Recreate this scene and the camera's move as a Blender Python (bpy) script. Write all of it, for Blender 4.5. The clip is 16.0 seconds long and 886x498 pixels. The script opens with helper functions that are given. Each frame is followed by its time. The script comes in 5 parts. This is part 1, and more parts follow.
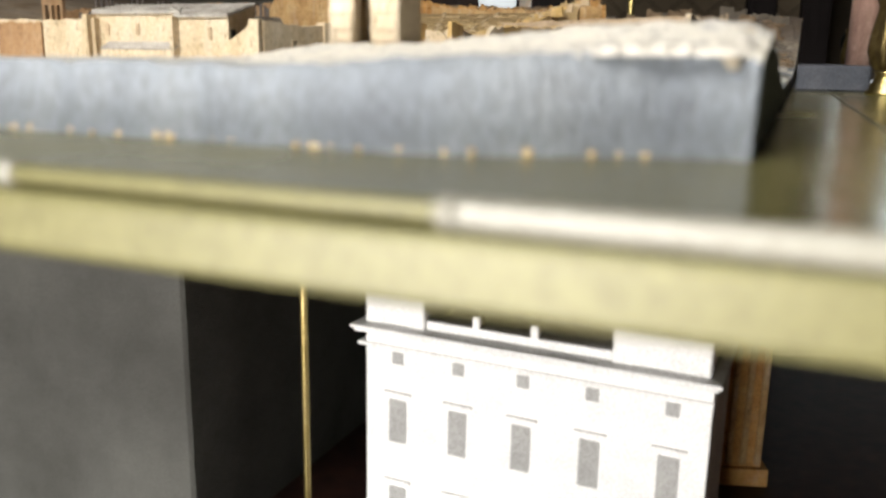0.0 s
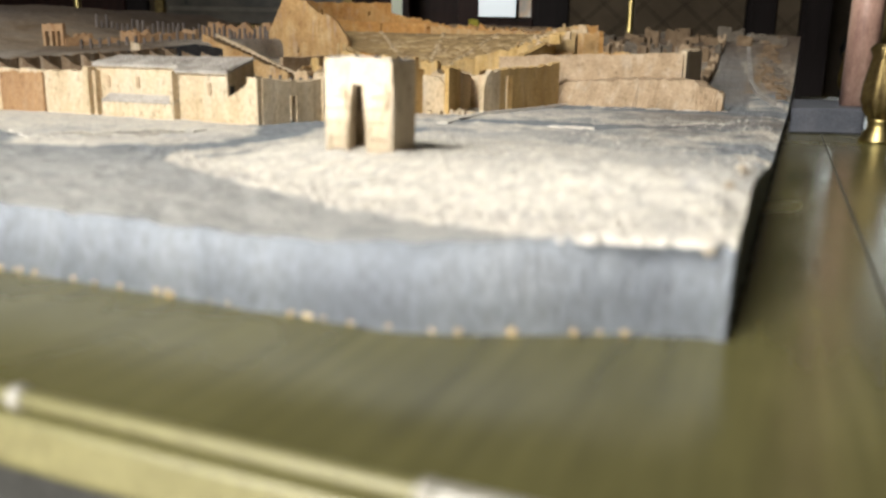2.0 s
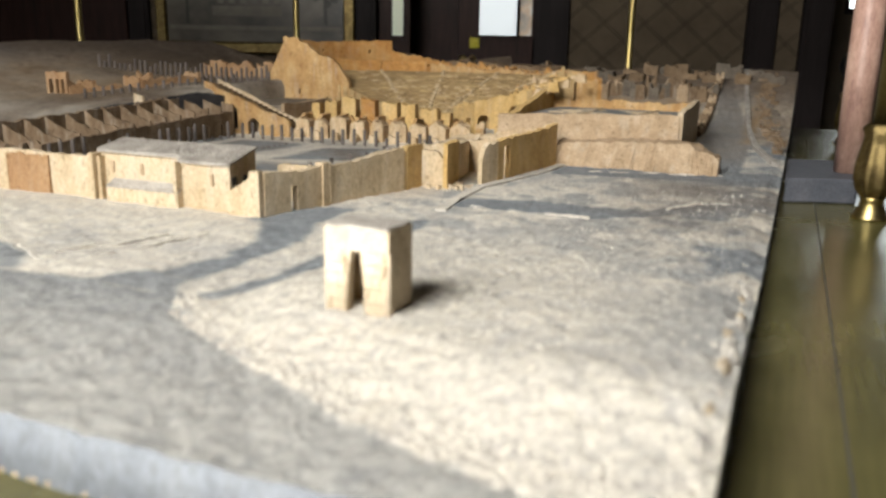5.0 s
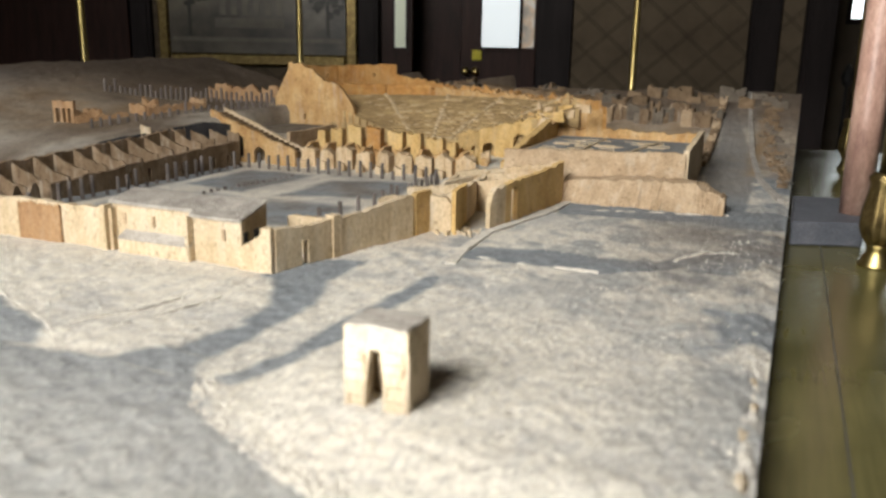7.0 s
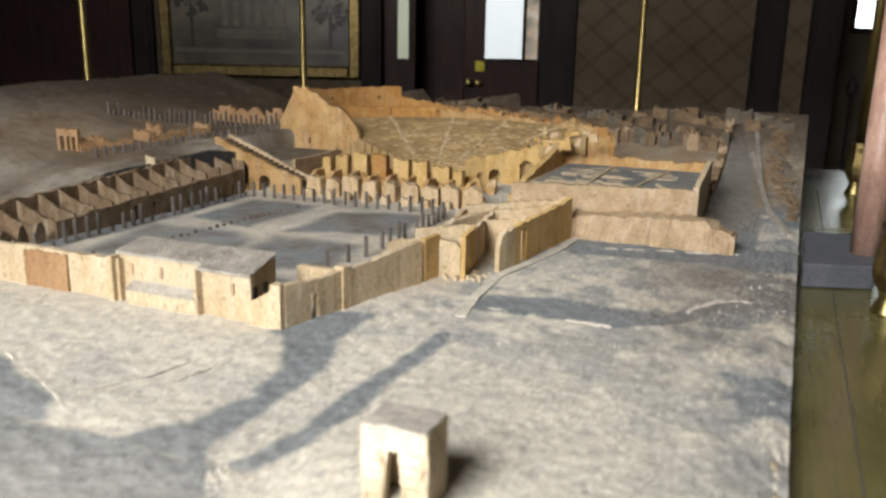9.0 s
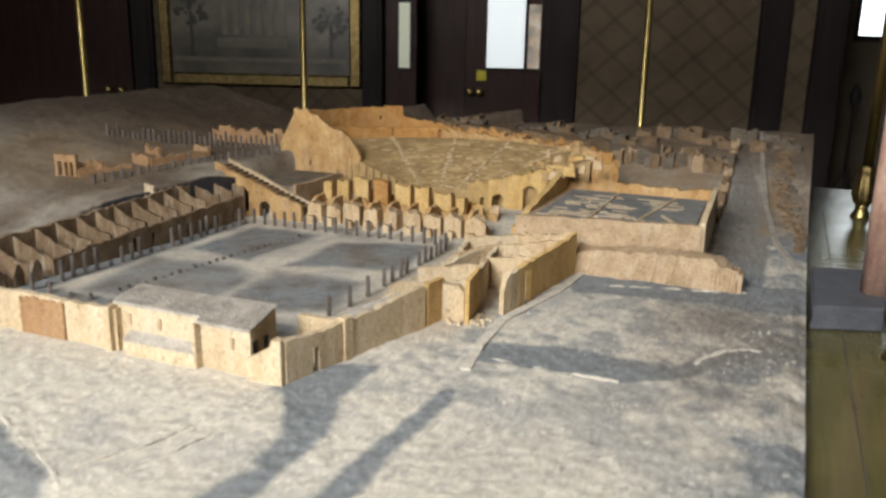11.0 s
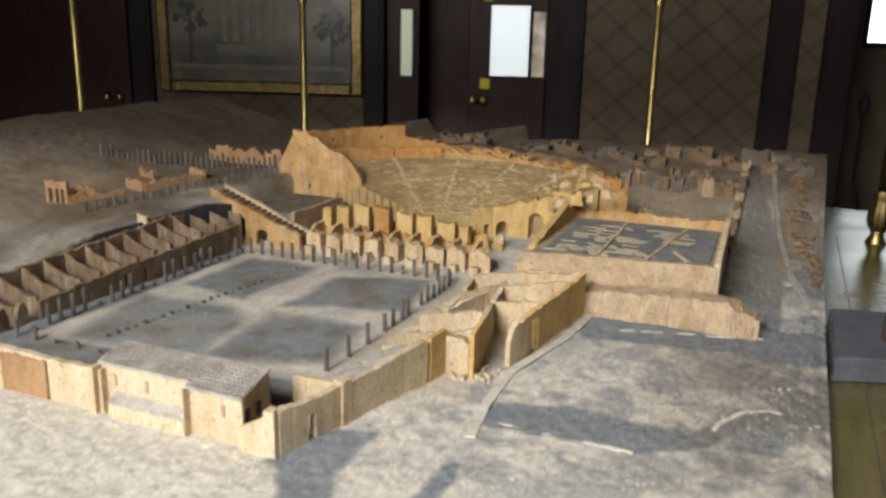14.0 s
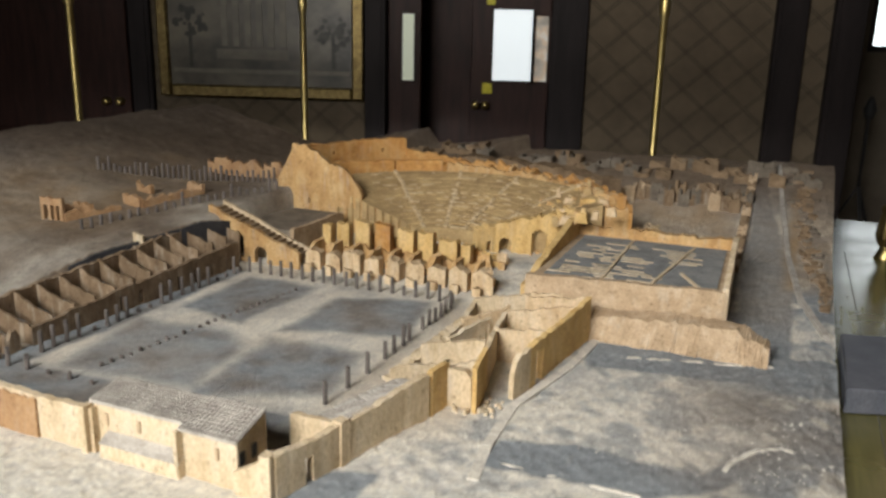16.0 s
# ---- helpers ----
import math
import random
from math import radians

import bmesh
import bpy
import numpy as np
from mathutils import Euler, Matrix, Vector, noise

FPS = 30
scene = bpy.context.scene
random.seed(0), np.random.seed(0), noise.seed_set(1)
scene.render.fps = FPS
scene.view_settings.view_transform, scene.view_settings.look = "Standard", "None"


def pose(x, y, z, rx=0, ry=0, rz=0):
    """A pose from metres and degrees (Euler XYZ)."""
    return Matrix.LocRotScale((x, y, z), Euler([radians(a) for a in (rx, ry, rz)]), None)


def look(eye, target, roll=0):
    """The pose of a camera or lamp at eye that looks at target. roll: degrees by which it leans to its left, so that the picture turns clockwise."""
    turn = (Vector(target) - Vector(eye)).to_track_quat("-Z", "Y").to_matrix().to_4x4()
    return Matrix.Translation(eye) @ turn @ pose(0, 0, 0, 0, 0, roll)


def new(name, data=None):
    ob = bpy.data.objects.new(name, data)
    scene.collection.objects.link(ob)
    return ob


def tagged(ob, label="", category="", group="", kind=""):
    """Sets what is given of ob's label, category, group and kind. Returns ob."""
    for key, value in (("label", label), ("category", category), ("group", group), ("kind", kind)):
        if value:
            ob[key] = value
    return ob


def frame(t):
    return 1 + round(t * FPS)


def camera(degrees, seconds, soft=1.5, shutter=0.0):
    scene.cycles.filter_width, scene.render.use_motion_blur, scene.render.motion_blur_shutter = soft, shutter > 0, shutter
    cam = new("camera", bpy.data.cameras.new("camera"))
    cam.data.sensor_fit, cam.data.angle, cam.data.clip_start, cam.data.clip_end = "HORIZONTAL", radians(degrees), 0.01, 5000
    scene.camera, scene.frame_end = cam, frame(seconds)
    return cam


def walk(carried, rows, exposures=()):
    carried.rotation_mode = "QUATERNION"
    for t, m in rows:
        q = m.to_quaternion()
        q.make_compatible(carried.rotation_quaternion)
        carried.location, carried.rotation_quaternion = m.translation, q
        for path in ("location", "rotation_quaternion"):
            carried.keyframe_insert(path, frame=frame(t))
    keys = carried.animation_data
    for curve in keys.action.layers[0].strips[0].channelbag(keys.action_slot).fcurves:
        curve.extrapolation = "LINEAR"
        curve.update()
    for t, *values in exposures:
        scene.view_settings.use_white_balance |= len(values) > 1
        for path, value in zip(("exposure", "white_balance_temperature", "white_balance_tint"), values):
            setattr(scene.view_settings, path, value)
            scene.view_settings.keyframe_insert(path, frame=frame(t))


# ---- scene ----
cam = camera(57.0, 16.0, soft=2.8)
cam.data.dof.use_dof, cam.data.dof.focus_distance, cam.data.dof.aperture_fstop = True, 2.5, 4.2
PATH = [
    (0, (0.138, 0.11, 0.902), (0.008, 2.056, 0.452), 1.0),
    (0.5, (0.139, 0.111, 0.928), (0.009, 2.055, 0.472), 1.0),
    (1, (0.14, 0.112, 0.954), (0.011, 2.054, 0.494), 1.0),
    (1.5, (0.141, 0.114, 0.983), (0.011, 2.055, 0.519), 1.1),
    (2, (0.143, 0.115, 1.011), (0.013, 2.055, 0.543), 1.1),
    (2.5, (0.145, 0.117, 1.037), (0.014, 2.057, 0.569), 1.1),
    (3, (0.146, 0.118, 1.063), (0.015, 2.058, 0.595), 1.1),
    (3.5, (0.147, 0.118, 1.091), (0.015, 2.057, 0.621), 1.1),
    (4, (0.148, 0.12, 1.122), (0.014, 2.058, 0.645), 1.0),
    (6.5, (0.131, 0.136, 1.251), (-0.002, 2.073, 0.771), 1.2),
    (7, (0.124, 0.14, 1.277), (-0.009, 2.077, 0.794), 1.1),
    (7.5, (0.117, 0.149, 1.3), (-0.017, 2.085, 0.817), 1.1),
    (8, (0.111, 0.156, 1.323), (-0.023, 2.092, 0.839), 1.1),
    (8.5, (0.106, 0.166, 1.347), (-0.029, 2.102, 0.86), 1.1),
    (9, (0.101, 0.176, 1.37), (-0.033, 2.111, 0.883), 1.1),
    (11.5, (0.085, 0.247, 1.477), (-0.05, 2.18, 0.98), 1.2),
    (12, (0.081, 0.266, 1.494), (-0.054, 2.198, 0.995), 1.3),
    (12.5, (0.08, 0.283, 1.508), (-0.056, 2.215, 1.007), 1.2),
    (13, (0.079, 0.302, 1.52), (-0.059, 2.233, 1.018), 1.2),
    (13.5, (0.077, 0.319, 1.532), (-0.061, 2.25, 1.028), 1.3),
    (14, (0.075, 0.337, 1.543), (-0.063, 2.267, 1.038), 1.3),
    (14.5, (0.074, 0.352, 1.556), (-0.066, 2.281, 1.049), 1.3),
    (15, (0.072, 0.368, 1.568), (-0.068, 2.298, 1.06), 1.3),
    (15.5, (0.069, 0.384, 1.582), (-0.071, 2.313, 1.072), 1.4),
    (16, (0.069, 0.397, 1.594), (-0.073, 2.325, 1.082), 1.3),
]
walk(cam, [(t, look(eye, target, roll)) for t, eye, target, roll in PATH])

# ---- light ----
world = bpy.data.worlds.new("world")
scene.world = world
world.use_nodes = True
wn = world.node_tree
sky = wn.nodes.new("ShaderNodeTexSky")
sky.sky_type, sky.sun_disc = "NISHITA", False
sky.sun_elevation, sky.sun_rotation = radians(40), radians(200)
wn.links.new(sky.outputs[0], wn.nodes["Background"].inputs[0])
wn.nodes["Background"].inputs[1].default_value = 0.12


def area_lamp(name, place, target, w, h, watts, colour):
    lamp = bpy.data.lights.new(name, "AREA")
    lamp.shape, lamp.size, lamp.size_y, lamp.energy, lamp.color = "RECTANGLE", w, h, watts, colour
    ob = new(name, lamp)
    ob.matrix_world = look(place, target)
    return ob


# one tall french window: open sky in its upper lights
high = area_lamp("window_sky_light", (-1.9, -2.05, 3.7), (0.05, 1.35, 0.8), 2.2, 1.8, 104, (1.0, 0.965, 0.915))
high.data.spread = radians(85)
# added fill with no known source, brightens the model under the table
low = area_lamp("under_table_fill", (-1.9, -2.15, 0.42), (0.1, 1.6, 0.4), 2.2, 0.55, 80, (1.0, 0.97, 0.93))
low.data.spread = radians(110)


# ---- materials ----
def material(name, rough=0.8, metal=0.0, spec=0.3):
    m = bpy.data.materials.new(name)
    m.use_nodes = True
    b = m.node_tree.nodes["Principled BSDF"]
    b.inputs["Roughness"].default_value = rough
    b.inputs["Metallic"].default_value = metal
    b.inputs["Specular IOR Level"].default_value = spec
    return m, m.node_tree, b


def noise_tex(nt, scale, detail=6.0, rough=0.6, stretch=(1, 1, 1), coord="Object"):
    tc, mp, n = nt.nodes.new("ShaderNodeTexCoord"), nt.nodes.new("ShaderNodeMapping"), nt.nodes.new("ShaderNodeTexNoise")
    mp.inputs["Scale"].default_value = stretch
    n.inputs["Scale"].default_value, n.inputs["Detail"].default_value, n.inputs["Roughness"].default_value = scale, detail, rough
    nt.links.new(tc.outputs[coord], mp.inputs[0])
    nt.links.new(mp.outputs[0], n.inputs["Vector"])
    return n.outputs["Fac"]


def ramp(nt, fac, stops):
    r = nt.nodes.new("ShaderNodeValToRGB")
    e = r.color_ramp.elements
    while len(e) < len(stops):
        e.new(0.5)
    for el, (p, c) in zip(e, stops):
        el.position, el.color = p, (*c, 1)
    nt.links.new(fac, r.inputs[0])
    return r.outputs[0]


def mixc(nt, fac, a, b, mode="MIX"):
    n = nt.nodes.new("ShaderNodeMix")
    n.data_type, n.blend_type = "RGBA", mode
    for sock, v in ((n.inputs[0], fac), (n.inputs[6], a), (n.inputs[7], b)):
        if isinstance(v, bpy.types.NodeSocket):
            nt.links.new(v, sock)
        elif isinstance(v, tuple):
            sock.default_value = (*v, 1)
        else:
            sock.default_value = v
    return n.outputs[2]


def bump(nt, b, height, strength, dist):
    n = nt.nodes.new("ShaderNodeBump")
    n.inputs["Strength"].default_value, n.inputs["Distance"].default_value = strength, dist
    nt.links.new(height, n.inputs["Height"])
    nt.links.new(n.outputs[0], b.inputs["Normal"])


def grainy(name, dark, mid, light, scale=30.0, rough=0.9, fine=220.0, relief=0.004, stretch=(1, 1, 1), spec=0.2, vary=0.0, metal=0.0, pits=0.0):
    """Broad stains and a fine grain over three tones."""
    m, nt, b = material(name, rough, metal, spec)
    broad, small = noise_tex(nt, scale, 5, 0.65, stretch), noise_tex(nt, fine, 3, 0.7, stretch)
    col = ramp(nt, broad, [(0.28, dark), (0.5, mid), (0.74, light)])
    grain = ramp(nt, small, [(0.3, (0.74, 0.72, 0.7)), (0.62, (1.1, 1.1, 1.1))])
    col = mixc(nt, 1.0, col, grain, "MULTIPLY")
    if pits:
        spots = noise_tex(nt, fine * 0.45, 2, 0.5, stretch)
        col = mixc(nt, pits, col, mixc(nt, 1.0, col, ramp(nt, spots, [(0.3, (0.3, 0.25, 0.2)), (0.38, (1, 1, 1))]), "MULTIPLY"))
        pale = noise_tex(nt, scale * 2.3, 5, 0.7, (stretch[0], stretch[1], stretch[2] * 0.45))
        col = mixc(nt, ramp(nt, pale, [(0.52, (0, 0, 0)), (0.68, (0.6 * pits,) * 3)]), col, (0.64, 0.585, 0.485))
    if vary:
        info = nt.nodes.new("ShaderNodeObjectInfo")
        tone = ramp(nt, info.outputs["Random"], [(0.0, (1 - vary,) * 3), (1.0, (1 + vary,) * 3)])
        col = mixc(nt, 1.0, col, tone, "MULTIPLY")
    nt.links.new(col, b.inputs["Base Color"])
    add = nt.nodes.new("ShaderNodeMath")
    nt.links.new(broad, add.inputs[0]), nt.links.new(small, add.inputs[1])
    bump(nt, b, add.outputs[0], 0.6, relief)
    return m


CORK_PALE = grainy("cork_pale", (0.46, 0.35, 0.21), (0.6, 0.49, 0.33), (0.68, 0.595, 0.455), 16, stretch=(1.1, 1.1, 0.5), vary=0.06, pits=0.5)
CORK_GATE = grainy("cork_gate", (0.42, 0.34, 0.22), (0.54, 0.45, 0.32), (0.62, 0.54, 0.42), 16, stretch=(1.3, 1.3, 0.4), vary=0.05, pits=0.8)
CORK = grainy("cork_ochre", (0.36, 0.2, 0.08), (0.53, 0.34, 0.15), (0.66, 0.48, 0.26), 18, vary=0.1, pits=0.5, stretch=(1.1, 1.1, 0.55))
CORK_ORANGE = grainy("cork_orange", (0.4, 0.19, 0.06), (0.55, 0.3, 0.1), (0.62, 0.4, 0.17), 16, vary=0.12, pits=0.3)
CORK_BROWN = grainy("cork_brown", (0.13, 0.09, 0.055), (0.22, 0.155, 0.095), (0.31, 0.23, 0.15), 20, vary=0.12)
CORK_GREY = grainy("cork_grey", (0.1, 0.085, 0.068), (0.17, 0.145, 0.115), (0.25, 0.215, 0.17), 20, vary=0.1)
CORK_RUST = grainy("cork_rust", (0.25, 0.14, 0.072), (0.39, 0.24, 0.125), (0.5, 0.345, 0.2), 12, stretch=(1, 1, 0.5), pits=0.25)
CORK_CELL = grainy("cork_cell", (0.13, 0.088, 0.052), (0.21, 0.148, 0.092), (0.33, 0.245, 0.165), 20, vary=0.1, pits=0.5, stretch=(1, 1, 0.5))
CORK_STAGE = grainy("cork_stage", (0.42, 0.29, 0.16), (0.6, 0.46, 0.29), (0.72, 0.6, 0.42), 18, vary=0.1, pits=0.5, stretch=(1.1, 1.1, 0.55))
CORK_YELLOW = grainy("cork_yellow", (0.46, 0.29, 0.1), (0.62, 0.43, 0.18), (0.72, 0.54, 0.27), 18, vary=0.1, pits=0.3, stretch=(1.1, 1.1, 0.55))
ROOF = grainy("roof_tile", (0.28, 0.26, 0.23), (0.41, 0.385, 0.345), (0.56, 0.535, 0.48), 25)
PEG = grainy("dark_peg", (0.1, 0.09, 0.085), (0.17, 0.15, 0.14), (0.26, 0.23, 0.2), 60, vary=0.2)
SEAT = grainy("seat_chip", (0.47, 0.36, 0.2), (0.57, 0.45, 0.28), (0.66, 0.56, 0.38), 40, vary=0.1)
BRASS = grainy("brass", (0.3, 0.23, 0.08), (0.4, 0.32, 0.13), (0.5, 0.41, 0.2), 8, rough=0.36, relief=0.0004, metal=1.0, spec=0.5)
GILT = grainy("dull_gilt", (0.09, 0.065, 0.028), (0.17, 0.125, 0.05), (0.3, 0.23, 0.1), 30, rough=0.38, relief=0.002, metal=0.9, spec=0.5)
MARBLE = grainy("pink_marble", (0.2, 0.11, 0.09), (0.38, 0.24, 0.19), (0.52, 0.38, 0.3), 22, rough=0.35, relief=0.0006, stretch=(1, 1, 0.35), spec=0.5)
SLAB = grainy("slate_slab", (0.06, 0.065, 0.08), (0.09, 0.097, 0.115), (0.13, 0.135, 0.155), 9, rough=0.5, relief=0.001)
MAHOGANY = grainy("dark_mahogany", (0.012, 0.006, 0.005), (0.03, 0.013, 0.01), (0.05, 0.022, 0.016), 5, rough=0.5, relief=0.0006, stretch=(4, 4, 0.5), spec=0.2)
DARKTRIM = grainy("dark_trim", (0.012, 0.0095, 0.0095), (0.018, 0.0145, 0.0145), (0.025, 0.02, 0.02), 5, rough=0.6, relief=0.0006, stretch=(3, 3, 0.4), spec=0.15)
PLASTER_WHITE = grainy("white_plaster", (0.74, 0.74, 0.73), (0.82, 0.82, 0.81), (0.86, 0.86, 0.85), 12, rough=0.7, relief=0.0004)
PLASTER = grainy("wall_plaster", (0.07, 0.057, 0.045), (0.09, 0.077, 0.058), (0.11, 0.094, 0.074), 3, rough=0.9, relief=0.001)
CORK_TIER = grainy("cork_tier", (0.29, 0.205, 0.11), (0.43, 0.31, 0.155), (0.6, 0.45, 0.23), 15, vary=0.06)
CORK_BLUE = grainy("blue_floor", (0.16, 0.165, 0.168), (0.23, 0.24, 0.243), (0.31, 0.313, 0.308), 16)
RETAIN_SHADE = grainy("retaining_shade", (0.03, 0.03, 0.033), (0.05, 0.05, 0.054), (0.08, 0.078, 0.08), 14)
ROD_CREAM = grainy("rod_cream", (0.22, 0.212, 0.175), (0.26, 0.252, 0.213), (0.3, 0.292, 0.245), 6, rough=0.3, relief=0.0003, spec=0.5)
SCRUB = grainy("scrub", (0.46, 0.445, 0.42), (0.63, 0.6, 0.53), (0.75, 0.715, 0.62), 30)
CORK_TAN = grainy("cork_tan", (0.34, 0.25, 0.155), (0.46, 0.345, 0.225), (0.57, 0.45, 0.31), 16, vary=0.08, pits=0.5)
CEILING = grainy("ceiling_paint", (0.24, 0.22, 0.19), (0.28, 0.26, 0.23), (0.32, 0.3, 0.26), 3, rough=0.9, relief=0.001)
FLOORWOOD = grainy("floor_boards", (0.2, 0.12, 0.09), (0.3, 0.19, 0.15), (0.36, 0.25, 0.2), 4, rough=0.45, relief=0.001, stretch=(6, 0.6, 1))
BLACK = grainy("dull_black", (0.01, 0.01, 0.01), (0.018, 0.018, 0.018), (0.03, 0.03, 0.03), 20, rough=0.5)
SHADE_GREY = grainy("grey_window", (0.3, 0.3, 0.29), (0.36, 0.36, 0.35), (0.42, 0.42, 0.4), 12, rough=0.6, relief=0.0004)
YELLOW = grainy("yellow_plate", (0.5, 0.45, 0.03), (0.6, 0.54, 0.05), (0.66, 0.6, 0.08), 20, rough=0.4, relief=0.0004)
BAND = grainy("lacquered_brass", (0.115, 0.108, 0.042), (0.15, 0.14, 0.057), (0.19, 0.178, 0.078), 5, rough=0.4, relief=0.0003, metal=0.1, spec=0.5)
GREYPANEL = grainy("grey_panel", (0.05, 0.05, 0.044), (0.075, 0.075, 0.068), (0.1, 0.1, 0.09), 4, rough=0.6)


def table_material():
    m, nt, b = material("polished_table", 0.12, 0.0, 0.6)
    grain, stain = noise_tex(nt, 7, 6, 0.6, (12, 0.7, 1)), noise_tex(nt, 3.5, 4, 0.55)
    col = ramp(nt, grain, [(0.3, (0.086, 0.08, 0.031)), (0.7, (0.131, 0.121, 0.047))])
    col = mixc(nt, 1.0, col, ramp(nt, stain, [(0.3, (0.7, 0.7, 0.7)), (0.7, (1.2, 1.2, 1.2))]), "MULTIPLY")
    nt.links.new(col, b.inputs["Base Color"])
    nt.links.new(ramp(nt, stain, [(0.3, (0.17, 0.17, 0.17)), (0.75, (0.32, 0.32, 0.32))]), b.inputs["Roughness"])
    bump(nt, b, noise_tex(nt, 40, 3, 0.5, (6, 0.6, 1)), 0.12, 0.002)
    return m


TABLE = table_material()


def ground_material():
    """Painted plaster ground: cream scrub, blue-grey roads, warm slopes and some painted-in shade, by the mesh's own
    paint layer.
    """
    m, nt, b = material("painted_ground", 0.95, 0.0, 0.15)
    paint = nt.nodes.new("ShaderNodeVertexColor")
    paint.layer_name = "paint"
    sep = nt.nodes.new("ShaderNodeSeparateColor")
    nt.links.new(paint.outputs[0], sep.inputs[0])
    broad, mid, fine = noise_tex(nt, 6, 6, 0.65), noise_tex(nt, 34, 6, 0.7), noise_tex(nt, 150, 4, 0.75, (1.5, 0.7, 1))
    fibre = noise_tex(nt, 42, 6, 0.75, (1.6, 0.55, 1))
    cream = ramp(nt, mid, [(0.3, (0.55, 0.535, 0.5)), (0.45, (0.71, 0.68, 0.6)), (0.7, (0.78, 0.745, 0.65))])
    cream = mixc(nt, 1.0, cream, ramp(nt, fibre, [(0.34, (0.74, 0.745, 0.755)), (0.47, (1, 1, 1)), (0.66, (1.05, 1.04, 1.01))]), "MULTIPLY")
    cream = mixc(nt, ramp(nt, broad, [(0.52, (0, 0, 0)), (0.66, (0.36, 0.36, 0.36))]), cream, (0.42, 0.435, 0.45))
    brown = noise_tex(nt, 15, 6, 0.7)
    cream = mixc(nt, ramp(nt, brown, [(0.54, (0, 0, 0)), (0.72, (0.25, 0.25, 0.25))]), cream, (0.52, 0.45, 0.35))
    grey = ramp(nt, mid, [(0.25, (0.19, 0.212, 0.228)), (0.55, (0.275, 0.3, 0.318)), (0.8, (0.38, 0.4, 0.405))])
    warm = ramp(nt, broad, [(0.3, (0.27, 0.195, 0.125)), (0.7, (0.43, 0.31, 0.185))])
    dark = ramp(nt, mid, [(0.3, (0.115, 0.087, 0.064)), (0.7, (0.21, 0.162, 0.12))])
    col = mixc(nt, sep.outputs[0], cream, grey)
    col = mixc(nt, sep.outputs[1], col, warm)
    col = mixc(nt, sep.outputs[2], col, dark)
    col = mixc(nt, 1.0, col, ramp(nt, fine, [(0.32, (0.78, 0.78, 0.79)), (0.62, (1.1, 1.095, 1.08))]), "MULTIPLY")
    nt.links.new(col, b.inputs["Base Color"])
    add = nt.nodes.new("ShaderNodeMath")
    nt.links.new(mid, add.inputs[0]), nt.links.new(fine, add.inputs[1])
    bump(nt, b, add.outputs[0], 0.8, 0.006)
    return m


GROUND = ground_material()


def wallpaper_material():
    """Tan paper with a printed trellis of crossing lines."""
    m, nt, b = material("trellis_wallpaper", 0.85, 0.0, 0.2)
    tc = nt.nodes.new("ShaderNodeTexCoord")
    sep = nt.nodes.new("ShaderNodeSeparateXYZ")
    nt.links.new(tc.outputs["Object"], sep.inputs[0])

    def op(kind, a, c):
        n = nt.nodes.new("ShaderNodeMath")
        n.operation = kind
        for sock, v in zip(n.inputs, (a, c)):
            if isinstance(v, bpy.types.NodeSocket):
                nt.links.new(v, sock)
            else:
                sock.default_value = v
        return n.outputs[0]

    lines = []
    for sign in (1, -1):
        s = op("ADD", op("MULTIPLY", sep.outputs[0], 3.5), op("MULTIPLY", sep.outputs[2], 4.0 * sign))
        away = op("ABSOLUTE", op("SUBTRACT", op("FRACT", s, 0.0), 0.5), 0.0)
        lines.append(op("LESS_THAN", op("ABSOLUTE", op("SUBTRACT", away, 0.045), 0.0), 0.018))
    net = op("MAXIMUM", lines[0], lines[1])
    base = ramp(nt, noise_tex(nt, 5, 5, 0.6), [(0.3, (0.085, 0.066, 0.044)), (0.7, (0.122, 0.096, 0.064))])
    col = mixc(nt, op("MULTIPLY", net, 0.6), base, (0.02, 0.014, 0.01))
    nt.links.new(col, b.inputs["Base Color"])
    return m


WALLPAPER = wallpaper_material()


def glowing(name, colour, strength):
    m, nt, b = material(name, 0.6)
    b.inputs["Base Color"].default_value = (*colour, 1)
    b.inputs["Emission Color"].default_value = (*colour, 1)
    b.inputs["Emission Strength"].default_value = strength
    return m


DAYLIGHT = glowing("daylight_outside", (0.88, 0.95, 0.97), 3.0)
LITGLASS = glowing("frosted_lit_glass", (0.85, 0.92, 0.95), 0.62)
STAINED = glowing("mottled_lit_glass", (0.4, 0.38, 0.33), 0.5)
_nt = STAINED.node_tree
_tone = ramp(_nt, noise_tex(_nt, 11, 4, 0.6), [(0.38, (0.05, 0.035, 0.03)), (0.48, (0.3, 0.26, 0.22)), (0.56, (0.5, 0.3, 0.14)), (0.66, (0.62, 0.66, 0.66))])
_nt.links.new(_tone, [n for n in _nt.nodes if n.type == "BSDF_PRINCIPLED"][0].inputs["Emission Color"])
DIMGLASS = glowing("dim_lit_glass", (0.7, 0.75, 0.6), 0.22)


# ---- shaping ----
def part(name, bm, mat, parent=None, label="", smooth=False):
    me = bpy.data.meshes.new(name)
    bmesh.ops.recalc_face_normals(bm, faces=bm.faces)
    bm.to_mesh(me)
    bm.free()
    me.materials.append(mat)
    if smooth:
        me.polygons.foreach_set("use_smooth", [True] * len(me.polygons))
    ob = new(name, me)
    if parent is not None:
        ob.parent = parent
    if label:
        tagged(ob, label)
    return ob


